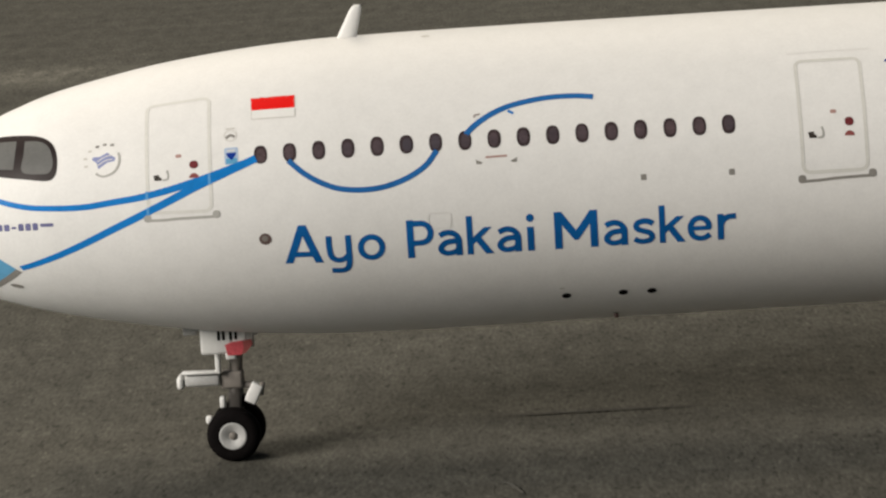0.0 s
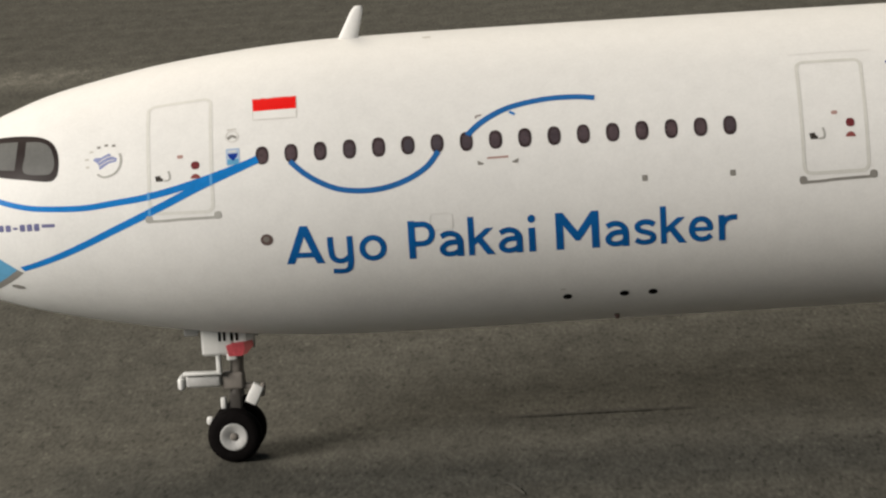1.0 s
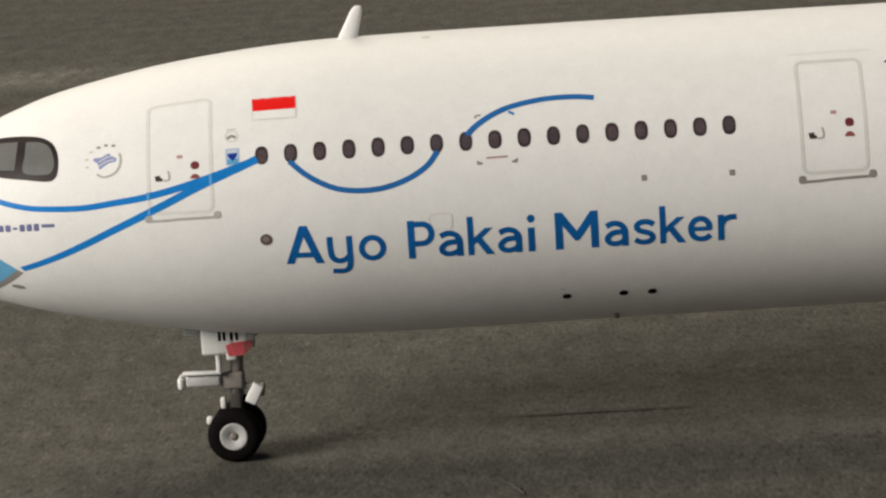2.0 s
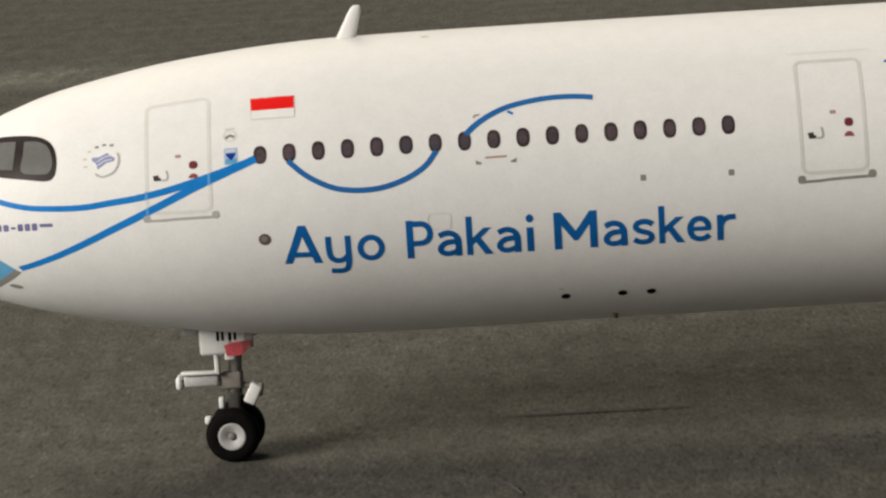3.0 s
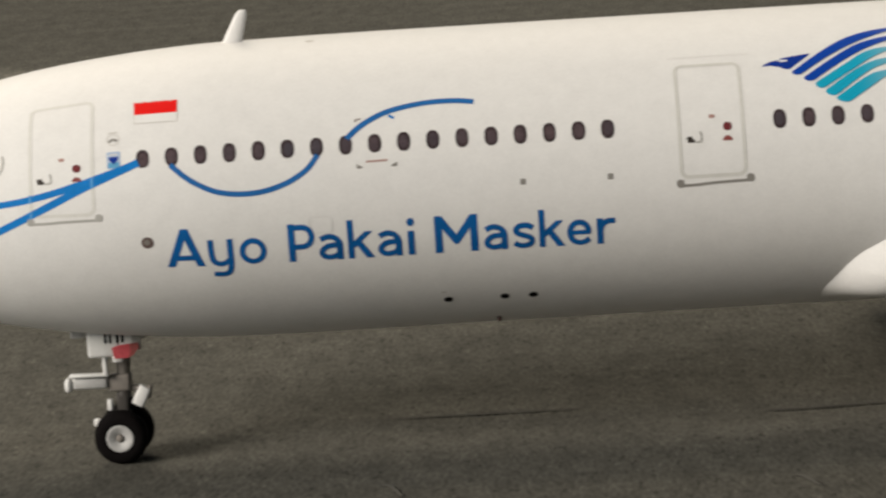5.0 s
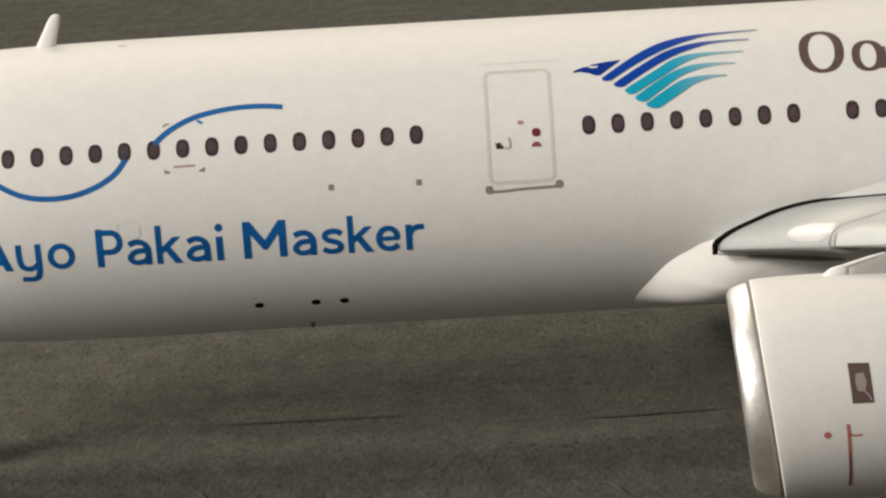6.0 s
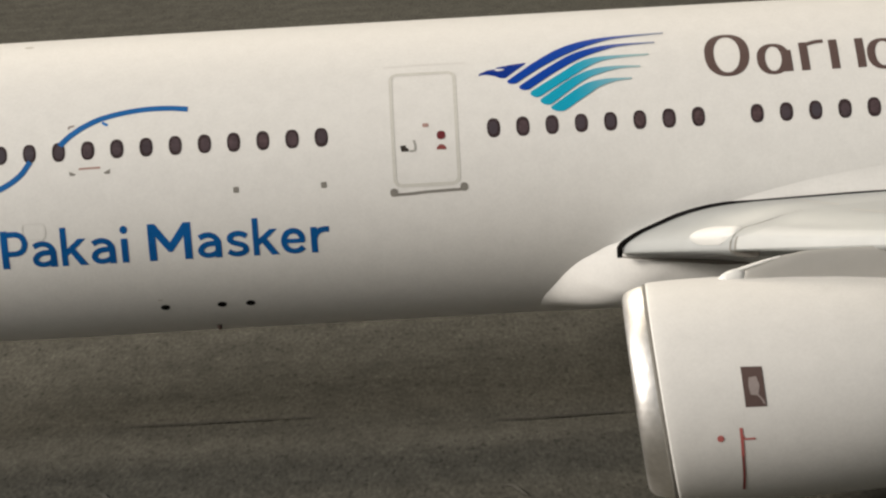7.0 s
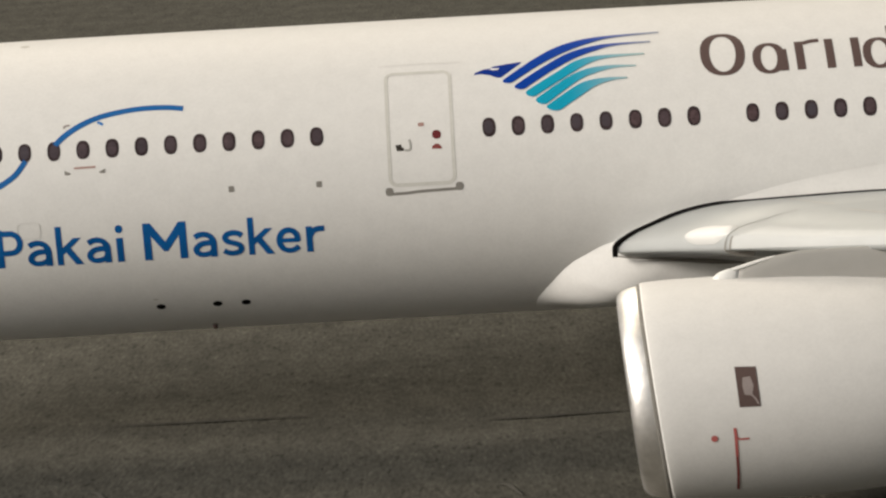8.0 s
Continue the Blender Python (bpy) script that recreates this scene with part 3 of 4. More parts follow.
# airline emblem: a wedge head and five sweeping feathers, as plain shapes
def emblem():
    head = decal([(11.45, 44.8), (11.47, 45.7), (11.62, 47.1), (11.76, 47.5), (11.80, 48.3), (12.05, 49.2), (12.33, 49.9), (12.30, 48.9), (12.16, 46.6), (11.94, 43.0), (11.86, 43.1), (11.74, 44.3), (11.58, 45.1)], 0.013)
    crest = part("emblem", head, NAVY, airliner, "navy and teal feathered emblem print")
    part("eye", decal([(11.74, 47.0), (11.78, 47.6), (11.92, 47.4), (11.90, 46.7), (11.80, 46.5)], 0.017), WHITE, crest)
    feathers = [
        (FEATHERNAVY, [(12.01, 42.3), (12.57, 51.0), (13.00, 56.7), (13.48, 60.3), (14.01, 61.8), (14.90, 62.6)], [(12.15, 40.7), (12.69, 48.3), (13.17, 54.0), (13.60, 57.9), (14.02, 60.4), (14.89, 61.9)]),
        (FEATHERNAVY, [(12.22, 39.6), (12.71, 46.6), (13.20, 53.0), (13.68, 56.2), (14.09, 57.1), (14.72, 57.2)], [(12.37, 37.7), (12.90, 45.1), (13.34, 50.5), (13.76, 54.0), (14.10, 55.8), (14.72, 56.5)]),
        (FEATHERTEAL, [(12.42, 36.9), (12.97, 44.1), (13.34, 49.0), (13.76, 50.9), (14.59, 51.0)], [(12.56, 34.4), (13.16, 42.2), (13.53, 46.9), (13.88, 49.3), (14.59, 50.3)]),
        (FEATHERTEAL, [(12.59, 33.6), (13.16, 41.5), (13.54, 44.9), (13.96, 45.9), (14.42, 45.4)], [(12.76, 31.1), (13.36, 39.9), (13.67, 42.7), (14.02, 44.5), (14.42, 44.8)]),
        (FEATHERTEAL, [(12.77, 30.4), (13.31, 37.7), (13.57, 39.7), (13.88, 40.4), (14.25, 40.2)], [(13.00, 28.3), (13.44, 34.2), (13.66, 37.1), (13.95, 39.0), (14.24, 39.6)]),
    ]
    for mat, up, low in feathers:
        above, below = spline(up, 6), spline(low, 6)
        root, half = (above[0] + below[0]) / 2, (below[0] - above[0]) / 2
        back = Vector((-0.085, -0.9))
        rows = []
        for k in (0.05, 0.4, 0.75, 1.05, 1.35):       # a rounded root
            c, h = root + back * math.cos(k), half * math.sin(k)
            rows.append([skin(*(c + h * g), 0.013) for g in (-1, -0.34, 0.34, 1)])
        for p, q in zip(above, below):
            rows.append([skin(*(p.lerp(q, k)), 0.013) for k in (0, 0.33, 0.66, 1)])
        part("feather", sheet(rows), mat, crest)


emblem()


# airline title as plain rings and bars in its taupe colour
def title():
    def ring(x, a, rx, ra, side, cap):
        """A ring with heavy sides and thin caps."""
        outer, inner = oval(x, a, rx, ra, 48, 2.3), oval(x, a, rx - side, ra - cap * DEG, 48, 2.1)
        return sheet([[skin(*p, 0.013 * THIN), skin((p[0] + q[0]) / 2, (p[1] + q[1]) / 2, 0.013 * THIN), skin(*q, 0.013 * THIN)] for p, q in zip(outer + outer[:1], inner + inner[:1])])
    root = part("title_mark", ring(16.02, 48.8, 0.41, 10.3, 0.17, 0.08), BROWN, airliner, "taupe title print of rings and bars")
    part("title_mark", ring(16.86, 45.4, 0.30, 7.2, 0.15, 0.075), BROWN, root)
    part("title_mark", ring(18.88, 45.2, 0.30, 7.2, 0.15, 0.075), BROWN, root)
    for x, up in ((17.12, 49.0), (17.43, 52.4), (17.98, 53.0), (18.46, 53.0), (19.14, 58.5)):
        part("title_mark", stroke([(x - 0.01, up), (x, (up + 39.2) / 2), (x + 0.01, 39.2)], 0.155, 0.016), BROWN, root)
    part("title_mark", stroke([(17.50, 51.4), (17.64, 52.3), (17.80, 52.6)], 0.085, 0.016), BROWN, root)


title()


# smaller prints on the body
def prints():
    fl = part("flag", decal([(-0.14, 41.8), (0.66, 41.4), (0.66, 47.2), (-0.15, 47.8)], 0.013), RED, airliner, "red and white flag print")
    part("white_band", decal([(-0.14, 37.9), (0.66, 37.4), (0.66, 41.4), (-0.14, 41.8)], 0.012), WHITE, fl)
    part("flag_edge", loop(dense([(-0.14, 47.6), (-0.14, 37.9), (0.66, 37.4), (0.66, 47.0)]), 0.018, 0.0125), LINE, fl)
    badge = part("round_badge", decal(oval(-2.90, 27.0, 0.28, 6.7, 32), 0.011), WHITE, airliner, "white round badge with violet ribbon shapes")
    part("badge_edge", stroke([(-3.06, 21.8), (-2.98, 20.4), (-2.88, 20.1), (-2.72, 21.6), (-2.63, 24.6), (-2.61, 28.0), (-2.63, 30.2)], 0.045, 0.013), SILL, badge)
    part("badge_ribbon", decal([(-3.13, 28.6), (-3.10, 29.6), (-2.98, 29.4), (-2.83, 31.0), (-2.77, 29.4), (-2.68, 28.0), (-2.70, 26.6), (-2.84, 26.2), (-3.01, 23.6), (-3.04, 26.6)], 0.013), PURPLE, badge)
    for low in (0.0, 1.9):
        part("badge_stripe", stroke([(-3.02, 25.4 + low), (-2.93, 26.6 + low), (-2.84, 27.4 + low), (-2.74, 27.5 + low)], 0.022, 0.016, n=4), FAINT, badge)
    for x, a in ((-3.24, 25.6), (-3.25, 29.3), (-3.16, 32.8), (-3.02, 34.5), (-2.88, 35.0), (-2.74, 34.3)):
        part("badge_bar", decal(rounded(x - 0.035, x + 0.035, a - 0.55, a + 0.55, 0.01, 2), 0.012), GREY if x > -3.03 else LINE, badge)
    small = part("sign_disc", loop(oval(-0.54, 31.9, 0.11, 2.3, 20), 0.025, 0.012), FAINT, airliner)
    part("sign_stroke", stroke([(-0.62, 31.0), (-0.54, 32.0), (-0.46, 31.2)], 0.05, 0.013), GREY, small)
    part("sign_bar", decal(rounded(-0.63, -0.45, 34.6, 35.1, 0.01, 2), 0.012), LINE, small)
    plate = part("sign_plate", decal(rounded(-0.66, -0.41, 20.1, 26.9, 0.03), 0.011), PALEBLUE, airliner, "small pale blue printed sign")
    part("sign_band", decal(rounded(-0.64, -0.43, 20.4, 22.6, 0.02), 0.013), MASKBLUE, plate)
    part("sign_shape", decal([(-0.63, 24.8), (-0.44, 24.8), (-0.46, 23.4), (-0.53, 21.8), (-0.61, 23.4)], 0.014), NAVY, plate)
    part("sign_light", decal(rounded(-0.62, -0.46, 25.4, 26.0, 0.01, 2), 0.014), FAINT, plate)
    port = part("round_port", decal(oval(-0.01, -9.8, 0.115, 2.35, 12), 0.014), BROWN, airliner)
    part("port_centre", decal(oval(-0.015, -9.6, 0.06, 1.2, 10), 0.018), STRUT, port)
    part("access_panel", loop(dense(rounded(2.98, 3.39, -9.2, -3.1, 0.08)), 0.03, 0.011), HINT, fuselage)
    part("corner_mark", stroke([(3.93, 31.7), (3.935, 32.6), (4.03, 32.9)], 0.035, 0.013, n=3), TAUPE, fuselage)
    part("corner_mark", stroke([(4.54, 33.6), (4.59, 33.0), (4.64, 32.4)], 0.05, 0.013, n=3), BLUE, fuselage)
    for x, out in ((3.97, 1), (4.60, -1)):
        part("corner_mark", decal([(x - out * 0.06, 15.6), (x + out * 0.065, 14.4), (x + out * 0.03, 13.9), (x - out * 0.05, 13.9)], 0.013), GREY, fuselage)
    part("dash_mark", stroke([(4.09, 16.3), (4.28, 16.35), (4.48, 16.4)], 0.035, 0.013, n=3), ROSE, fuselage)
    for x in (6.93, 8.53):
        part("square_mark", decal(rounded(x - 0.05, x + 0.05, 4.2, 6.4, 0.015, 2), 0.013), GREY, fuselage)
    for x in (5.43, 6.48, 7.01):
        part("drain_mark", decal(oval(x, -45.4, 0.088, 1.75, 14), 0.014), BLACK, fuselage)
    part("dash_mark", decal(rounded(5.31, 5.40, -41.0, -40.2, 0.01, 2), 0.013), LINE, fuselage)
    part("roof_mark", decal(oval(3.10, 80.5, 0.09, 1.3, 12), 0.012), LINE, fuselage)
    part("panel_line", stroke([(9.70, 51.3), (10.4, 51.8), (11.22, 51.7)], 0.03, 0.011), HINT, fuselage)


prints()


# blade aerials: one on the roof, a stub under the belly
def blade(name, base, top, height, z, y, mat, sign=1):
    (bx0, bx1), (tx0, tx1) = base, top
    rows = []
    for f in (0, 0.15, 0.5, 0.8, 0.93, 1.0):
        x0, x1 = bx0 + (tx0 - bx0) * f, bx1 + (tx1 - bx1) * f
        shrink = 1 if f < 0.9 else (0.9 if f < 0.95 else 0.6)
        c, h = (x0 + x1) / 2, (x1 - x0) / 2 * shrink
        t = 0.065 * shrink * (1 - 0.4 * f)
        rows.append([(c + h * math.cos(k * math.pi / 8), y + t * math.sin(k * math.pi / 8), z + sign * height * f) for k in range(16)])
    bm = sheet(rows, closed=True)
    bmesh.ops.holes_fill(bm, edges=bm.edges[:])
    bmesh.ops.recalc_face_normals(bm, faces=bm.faces[:])
    return part(name, bm, mat, airliner)


blade("blade_aerial", (1.40, 1.79), (1.75, 1.955), 0.66, 7.88, 0.0, WHITE)
blade("belly_aerial", (6.30, 6.40), (6.32, 6.40), 0.09, 2.60, -1.22, BROWN, -1)


# belly fairing round the wing root: a shallow swelling of the body
def fairing():
    front = pchip([-90, -57, -41, -32.3, -28.3, -25.2, -23.0, -15, -8.4, 1.7, 4.0], [12.30, 12.40, 12.75, 13.09, 13.39, 13.64, 13.96, 15.0, 16.07, 18.84, 20.4])
    rows = []
    for j in range(95):
        a = -90 + 94 * j / 94
        x0, row = front(a), []
        x1 = 30.5 - 0.03 * (a + 90)
        for i in range(41):
            f = (i / 40) ** 1.8
            x = x0 + (x1 - x0) * f
            rise = max(0.0, min((x - x0) / (0.65 + 0.012 * (a + 90) + 0.08 * max(0.0, a + 20)), (x1 - x) / 3.0, 1.0))
            rise = math.sin(rise * math.pi / 2)
            edge = min(1.0, (4.0 - a) / 14) * min(1.0, max(0.0, a + 67) / 30)
            c, n = abs(math.radians(a)), 3.7
            full = R * ((abs(math.cos(c)) ** n + abs(math.sin(c)) ** n) ** (-1 / n) - 1) + 0.17
            row.append((x, a, 0.008 + full * rise * edge))
        rows.append(row)
    both = [[skin(*p) for p in row] for row in rows]
    bm = sheet(both)
    far = sheet([[(x, -y, z) for x, y, z in row] for row in both])
    me = bpy.data.meshes.new("half")
    far.to_mesh(me)
    far.free()
    bm.from_mesh(me)
    bpy.data.meshes.remove(me)
    bmesh.ops.remove_doubles(bm, verts=bm.verts[:], dist=0.002)
    bmesh.ops.recalc_face_normals(bm, faces=bm.faces[:])
    return part("belly_fairing", bm, WHITE, airliner)


fairing()

# wings
WING_UP = pchip([0, 0.02, 0.06, 0.16, 0.36, 0.7, 1.2, 1.75, 2.15, 3.3, 5.0, 7.5, 11.0], [0, 0.085, 0.15, 0.225, 0.34, 0.48, 0.66, 0.77, 0.805, 0.84, 0.87, 0.72, 0.30])
WING_LOW = pchip([0, 0.02, 0.06, 0.15, 0.5, 1.2, 2.2, 5.0, 8.0, 11.0], [0, -0.05, -0.08, -0.11, -0.16, -0.21, -0.28, -0.34, -0.12, 0.27])
LE_X, LE_Z, SWEEP, RISE = 13.81, 3.86, 0.60, 0.172
LAMP_Y0, LAMP_Y1, LAMP_T, LAMP_MID = 4.70, 5.80, 0.29, 0.41


def wing(side):
    spans = [(2.3, 11.0), (2.85, 11.0), (3.3, 10.75), (3.8, 10.5), (4.5, 10.1), (5.3, 9.65), (5.86, 9.35), (5.92, 9.31), (6.5, 9.0), (7.2, 8.65), (8.1, 8.2), (9.4, 7.6), (15.0, 5.9), (22.0, 4.3), (29.0, 2.9), (31.5, 1.6)]
    ts = [11.0 * (i / 36) ** 2 for i in range(37)]

    def deep(y):         # the lower face is flat by the root and fuller by the engine
        return 0.22 + 0.9 * min(1.0, max(0.0, (y - 5.6) / 2.2))

    def under(y, t):     # it droops towards the inner end of the slat
        droop = 0.12 * max(0.0, (y - 2.9) / 2.96) if y < 5.89 else 0.0
        return WING_LOW(t) * deep(y) - droop * (1 - math.exp(-t / 0.12))

    def blunt(y, t):     # outboard of the root the leading edge is rounder
        slat = 0.5 * math.exp(-((y - 6.3) / 1.3) ** 2) if y > 5.89 else 0.0
        return 1 + (0.55 + slat) * math.exp(-t / 0.35) * min(1.0, max(0.0, (y - 2.9) / 1.2))
    rows = []
    for y, chord in spans:
        s = chord / 11.0
        thick = s * (1.0 if y < 6 else 0.9)
        x0, z0 = LE_X + max(y - 2.85, 0) * SWEEP, LE_Z + max(y - 2.85, 0) * RISE
        ring = [(x0 + t * s, side * y, z0 + WING_UP(t) * thick * blunt(y, t)) for t in reversed(ts)]
        ring += [(x0 + t * s, side * y, z0 + under(y, t) * thick) for t in ts[1:]]
        rows.append(ring)
    bm = sheet(rows, closed=True)
    bmesh.ops.holes_fill(bm, edges=bm.edges[:])
    bmesh.ops.recalc_face_normals(bm, faces=bm.faces[:])
    ob = part("wing", bm, WINGGREY, airliner, "glossy pale grey swept wing")
    # engraved joint at the inner end of the slat, and a panel line along the span
    def on_wing(y, t, out=0.006):
        chord = np.interp(y, [c[0] for c in spans], [c[1] for c in spans])
        s = chord / 11.0
        z = (WING_UP(t) * blunt(y, t) if t >= 0 else under(y, -t)) * s * (1.0 if y < 6 else 0.9)
        return Vector((LE_X + (y - 2.85) * SWEEP + abs(t) * s - (out if abs(t) < 0.1 else 0), side * y, LE_Z + (y - 2.85) * RISE + z + math.copysign(out, t)))
    for dy in (0.0, 0.13):
        joint = [1.5 * (1 - i / 24) ** 2 for i in range(24)] + [-0.6 * (i / 12) ** 2 for i in range(1, 13)]
        part("slat_joint", sheet([[on_wing(5.88 + dy, t), on_wing(5.92 + dy, t)] for t in joint]), GREY, ob)
    part("panel_line", sheet([[on_wing(3.2 + 0.2 * i, 3.0 - 0.055 * i), on_wing(3.2 + 0.2 * i, 3.06 - 0.055 * i)] for i in range(36)]), FAINT, ob)
    # slat strip along the leading edge, painted paler for its highlight, deeper at its inner end
    rows = []
    for i in range(40):
        y = 6.06 + 0.16 * i
        deep_t = 0.30 + 0.34 * math.exp(-(y - 6.06) / 0.9)
        rows.append([on_wing(y, max(deep_t * (1 - k / 10) ** 2, 0.0005), 0.007) for k in range(11)])
    part("slat", sheet(rows), SLATGLEAM, ob, "leading-edge slat strip, its highlight put in as paler paint")
    # landing light: a rounded lens at the inner end of the leading edge
    rows = []
    for i in range(13):
        f = i / 12
        y = LAMP_Y0 + (LAMP_Y1 - LAMP_Y0) * f
        w = math.sqrt(max(0.0, 1 - max(0.0, (0.45 - f) / 0.45) ** 2)) if f < 0.45 else math.sqrt(max(0.0, 1 - max(0.0, (f - 0.8) / 0.2) ** 2))
        half, mid = LAMP_T * max(w, 0.05), LAMP_MID
        row = []
        for j in range(13):
            g = -1 + 2 * j / 12
            t = max(mid + half * g, 0.004) ** 2
            rise = 0.11 * math.sqrt(max(0.0, 1 - g * g)) * w
            p = on_wing(y, t, 0.004)
            row.append(p + Vector((-0.75 * rise, side * 0.1 * rise, 0.6 * rise)))
        rows.append(row)
    part("landing_light", sheet(rows), LENS, ob, "bright rounded landing light lens")
    if side > 0:
        return
    # the dark gap where the wing is set into the body
    pts = [(LE_X + t, -3.0 + 0.01 * t, LE_Z + WING_UP(t) + 0.01 + 0.012 * min(1.0, t / 3)) for t in [0.03 + 7.0 * (i / 40) ** 1.7 for i in range(41)]]
    pts = [(LE_X + 0.03, -3.0, LE_Z - 0.06)] + pts
    rows = []
    for i, p in enumerate(pts):
        p = Vector(p)
        d = (Vector(pts[min(i + 1, len(pts) - 1)]) - Vector(pts[max(i - 1, 0)])).normalized()
        n1 = Vector((0, 1, 0))
        n2 = d.cross(n1).normalized()
        run = p.x - LE_X
        r = 0.05 if run < 2.0 else max(0.024, 0.05 - (run - 2.0) * 0.05)
        rows.append([p + (n1 * math.cos(k * math.pi / 4) + n2 * math.sin(k * math.pi / 4)) * r for k in range(8)])
    part("wing_gap_shade", sheet(rows, closed=True), BLACK, ob)
    # a brown strip laid in for the shade under the wing's lower edge
    low = [(LE_X + 0.08 + 0.11 * i, -3.0, LE_Z + 0.22 * WING_LOW(0.1 + 0.11 * i) - 0.03 - 0.0095 * i) for i in range(22)]
    rows = []
    for i, (x, y, z) in enumerate(low):
        h = 0.010 + 0.034 * min(1.0, i / 15) * min(1.0, (21 - i) / 5 + 0.05)
        rows.append([(x, y, z - h), (x, y, z + h), (x, y - 0.03, z + h), (x, y - 0.03, z - h)])
    part("wing_gap_shade", sheet(rows, closed=True), STRUT, ob)


for side in (-1, 1):
    wing(side)


# engines
ENGINE_Y, ENGINE_Z, ENGINE_UP = 9.37, 2.71, 0.04
COWL = [(14.12, 1.74), (14.115, 1.77), (14.15, 1.780), (14.3, 1.793), (14.6, 1.809), (15.5, 1.82), (16.4, 1.805), (17.2, 1.765), (18.0, 1.70), (18.8, 1.58), (19.4, 1.43), (19.38, 1.39), (18.6, 1.42), (17.6, 1.40)]
COWL = [(x, r + ENGINE_UP) for x, r in COWL]
cowl_r = pchip([c[0] for c in COWL[2:11]], [c[1] for c in COWL[2:11]])


def engine(side):
    root = new("engine")
    root.parent = airliner
    tagged(root, "white engine with bare metal intake lip")
    axis, ahead = (0, side * ENGINE_Y, ENGINE_Z), (1, 0, 0)

    def scarfed(bm):
        for v in bm.verts:
            fade = min(1.0, max(0.0, (16.5 - v.co.x) / 2.2))
            more = 0.018 * min(1.0, max(0.0, (v.co.x - 13.8) / 0.3))
            v.co.x -= ((v.co.z - ENGINE_Z) * (0.10 + more) - 0.032 - 1.6 * more + side * (v.co.y - side * ENGINE_Y) * 0.045) * fade
        return bm
    part("cowl", scarfed(lathe(COWL, axis, ahead, 96)), WHITE, root)
    lip = [(14.9, 1.38), (14.3, 1.40), (13.98, 1.43), (13.82, 1.45), (13.73, 1.49), (13.70, 1.54), (13.73, 1.60), (13.80, 1.655), (13.91, 1.70), (14.02, 1.728), (14.14, 1.738)]
    lip = [(x, r + ENGINE_UP) for x, r in lip]
    part("inlet_lip", scarfed(lathe(lip, axis, ahead, 96)), CHROME, root, "bare polished metal intake lip")
    # grey ring at the joint, put in for the shade behind the lip
    part("cowl_joint_shade", scarfed(lathe([(14.05, 1.782), (14.06, 1.792), (14.10, 1.794), (14.118, 1.784)], axis, ahead, 96)), GREY, root)
    part("intake_duct", lathe([(14.7, 1.39), (16.2, 1.45)], axis, ahead, 64), GREY, root)
    part("fan_disc", lathe([(15.6, 0.02), (15.6, 1.44)], axis, ahead, 48), BLACK, root)
    for i in range(20):
        m = Matrix.Translation((15.5, side * ENGINE_Y, ENGINE_Z)) @ Matrix.Rotation(i * math.pi / 10, 4, "X") @ Matrix.Rotation(0.6, 4, "Z")
        part("fan_blade", box(-0.05, 0.05, -0.14, 0.14, 0.3, 1.40, m=m), STRUT, root, smooth=False)
    part("spinner", lathe([(14.75, 0.01), (14.85, 0.14), (15.1, 0.28), (15.5, 0.38)], axis, ahead, 32), GREY, root)
    part("core_nozzle", lathe([(18.4, 1.0), (19.6, 0.95), (20.6, 0.72), (20.9, 0.64), (20.85, 0.60), (19.8, 0.66)], axis, ahead, 48), CHROME, root)
    part("exhaust_cone", lathe([(20.2, 0.46), (20.8, 0.40), (21.4, 0.22), (21.8, 0.02)], axis, ahead, 32), STRUT, root)
    # pylon from the top of the cowl to the wing: flat sides greyed for their shade, a narrow ridge and nose piece
    # whitened as lit
    y0 = side * ENGINE_Y

    def slab(stations):
        rows = []
        for x, z0, z1, w in stations:
            e = (z1 - z0) * 0.3
            half = [(w, z0), (w * 0.85, z1 - e), (w * 0.5, z1 - 0.2 * e), (w * 0.2, z1)]
            rows.append([(x, y0 + side * y, z) for y, z in half] + [(x, y0 - side * y, z) for y, z in reversed(half)])
        bm = sheet(rows, closed=True)
        bmesh.ops.holes_fill(bm, edges=bm.edges[:])
        bmesh.ops.recalc_face_normals(bm, faces=bm.faces[:])
        return bm
    bm = slab(((15.50, 4.40, 4.66, 0.05), (15.7, 4.36, 4.74, 0.08), (15.95, 4.30, 4.81, 0.10), (16.25, 4.25, 4.90, 0.09), (16.6, 4.2, 4.955, 0.09), (17.3, 4.0, 4.97, 0.09), (18.2, 3.9, 4.97, 0.11), (21.5, 3.9, 5.02, 0.16), (23.0, 4.4, 4.9, 0.05)))
    nose = slab(((15.17, 4.50, 4.575, 0.03), (15.21, 4.46, 4.62, 0.07), (15.30, 4.42, 4.675, 0.10), (15.42, 4.40, 4.71, 0.10), (15.52, 4.42, 4.725, 0.085), (15.62, 4.50, 4.70, 0.05)))
    part("pylon_nose", nose, LENS, root, "rounded pylon nose, its highlight put in as white")
    ridge = [(15.5, 4.70, 0.06), (15.7, 4.755, 0.06), (15.95, 4.825, 0.055), (16.2, 4.885, 0.03)]
    part("pylon_lit_ridge", sheet([[(x, y0 + w * math.cos(k * math.pi / 4), z + 0.5 * w * math.sin(k * math.pi / 4)) for k in range(8)] for x, z, w in ridge], closed=True), WHITE, root)
    part("pylon", bm, PYLONSHADE, root, "engine pylon, the shade on its side put in as grey")
    if side > 0:
        return

    def at(x, a, off=0.0):
        r, a = cowl_r(x) + off, math.radians(a + 0.9)
        return x, -ENGINE_Y - r * math.cos(a), ENGINE_Z + r * math.sin(a)
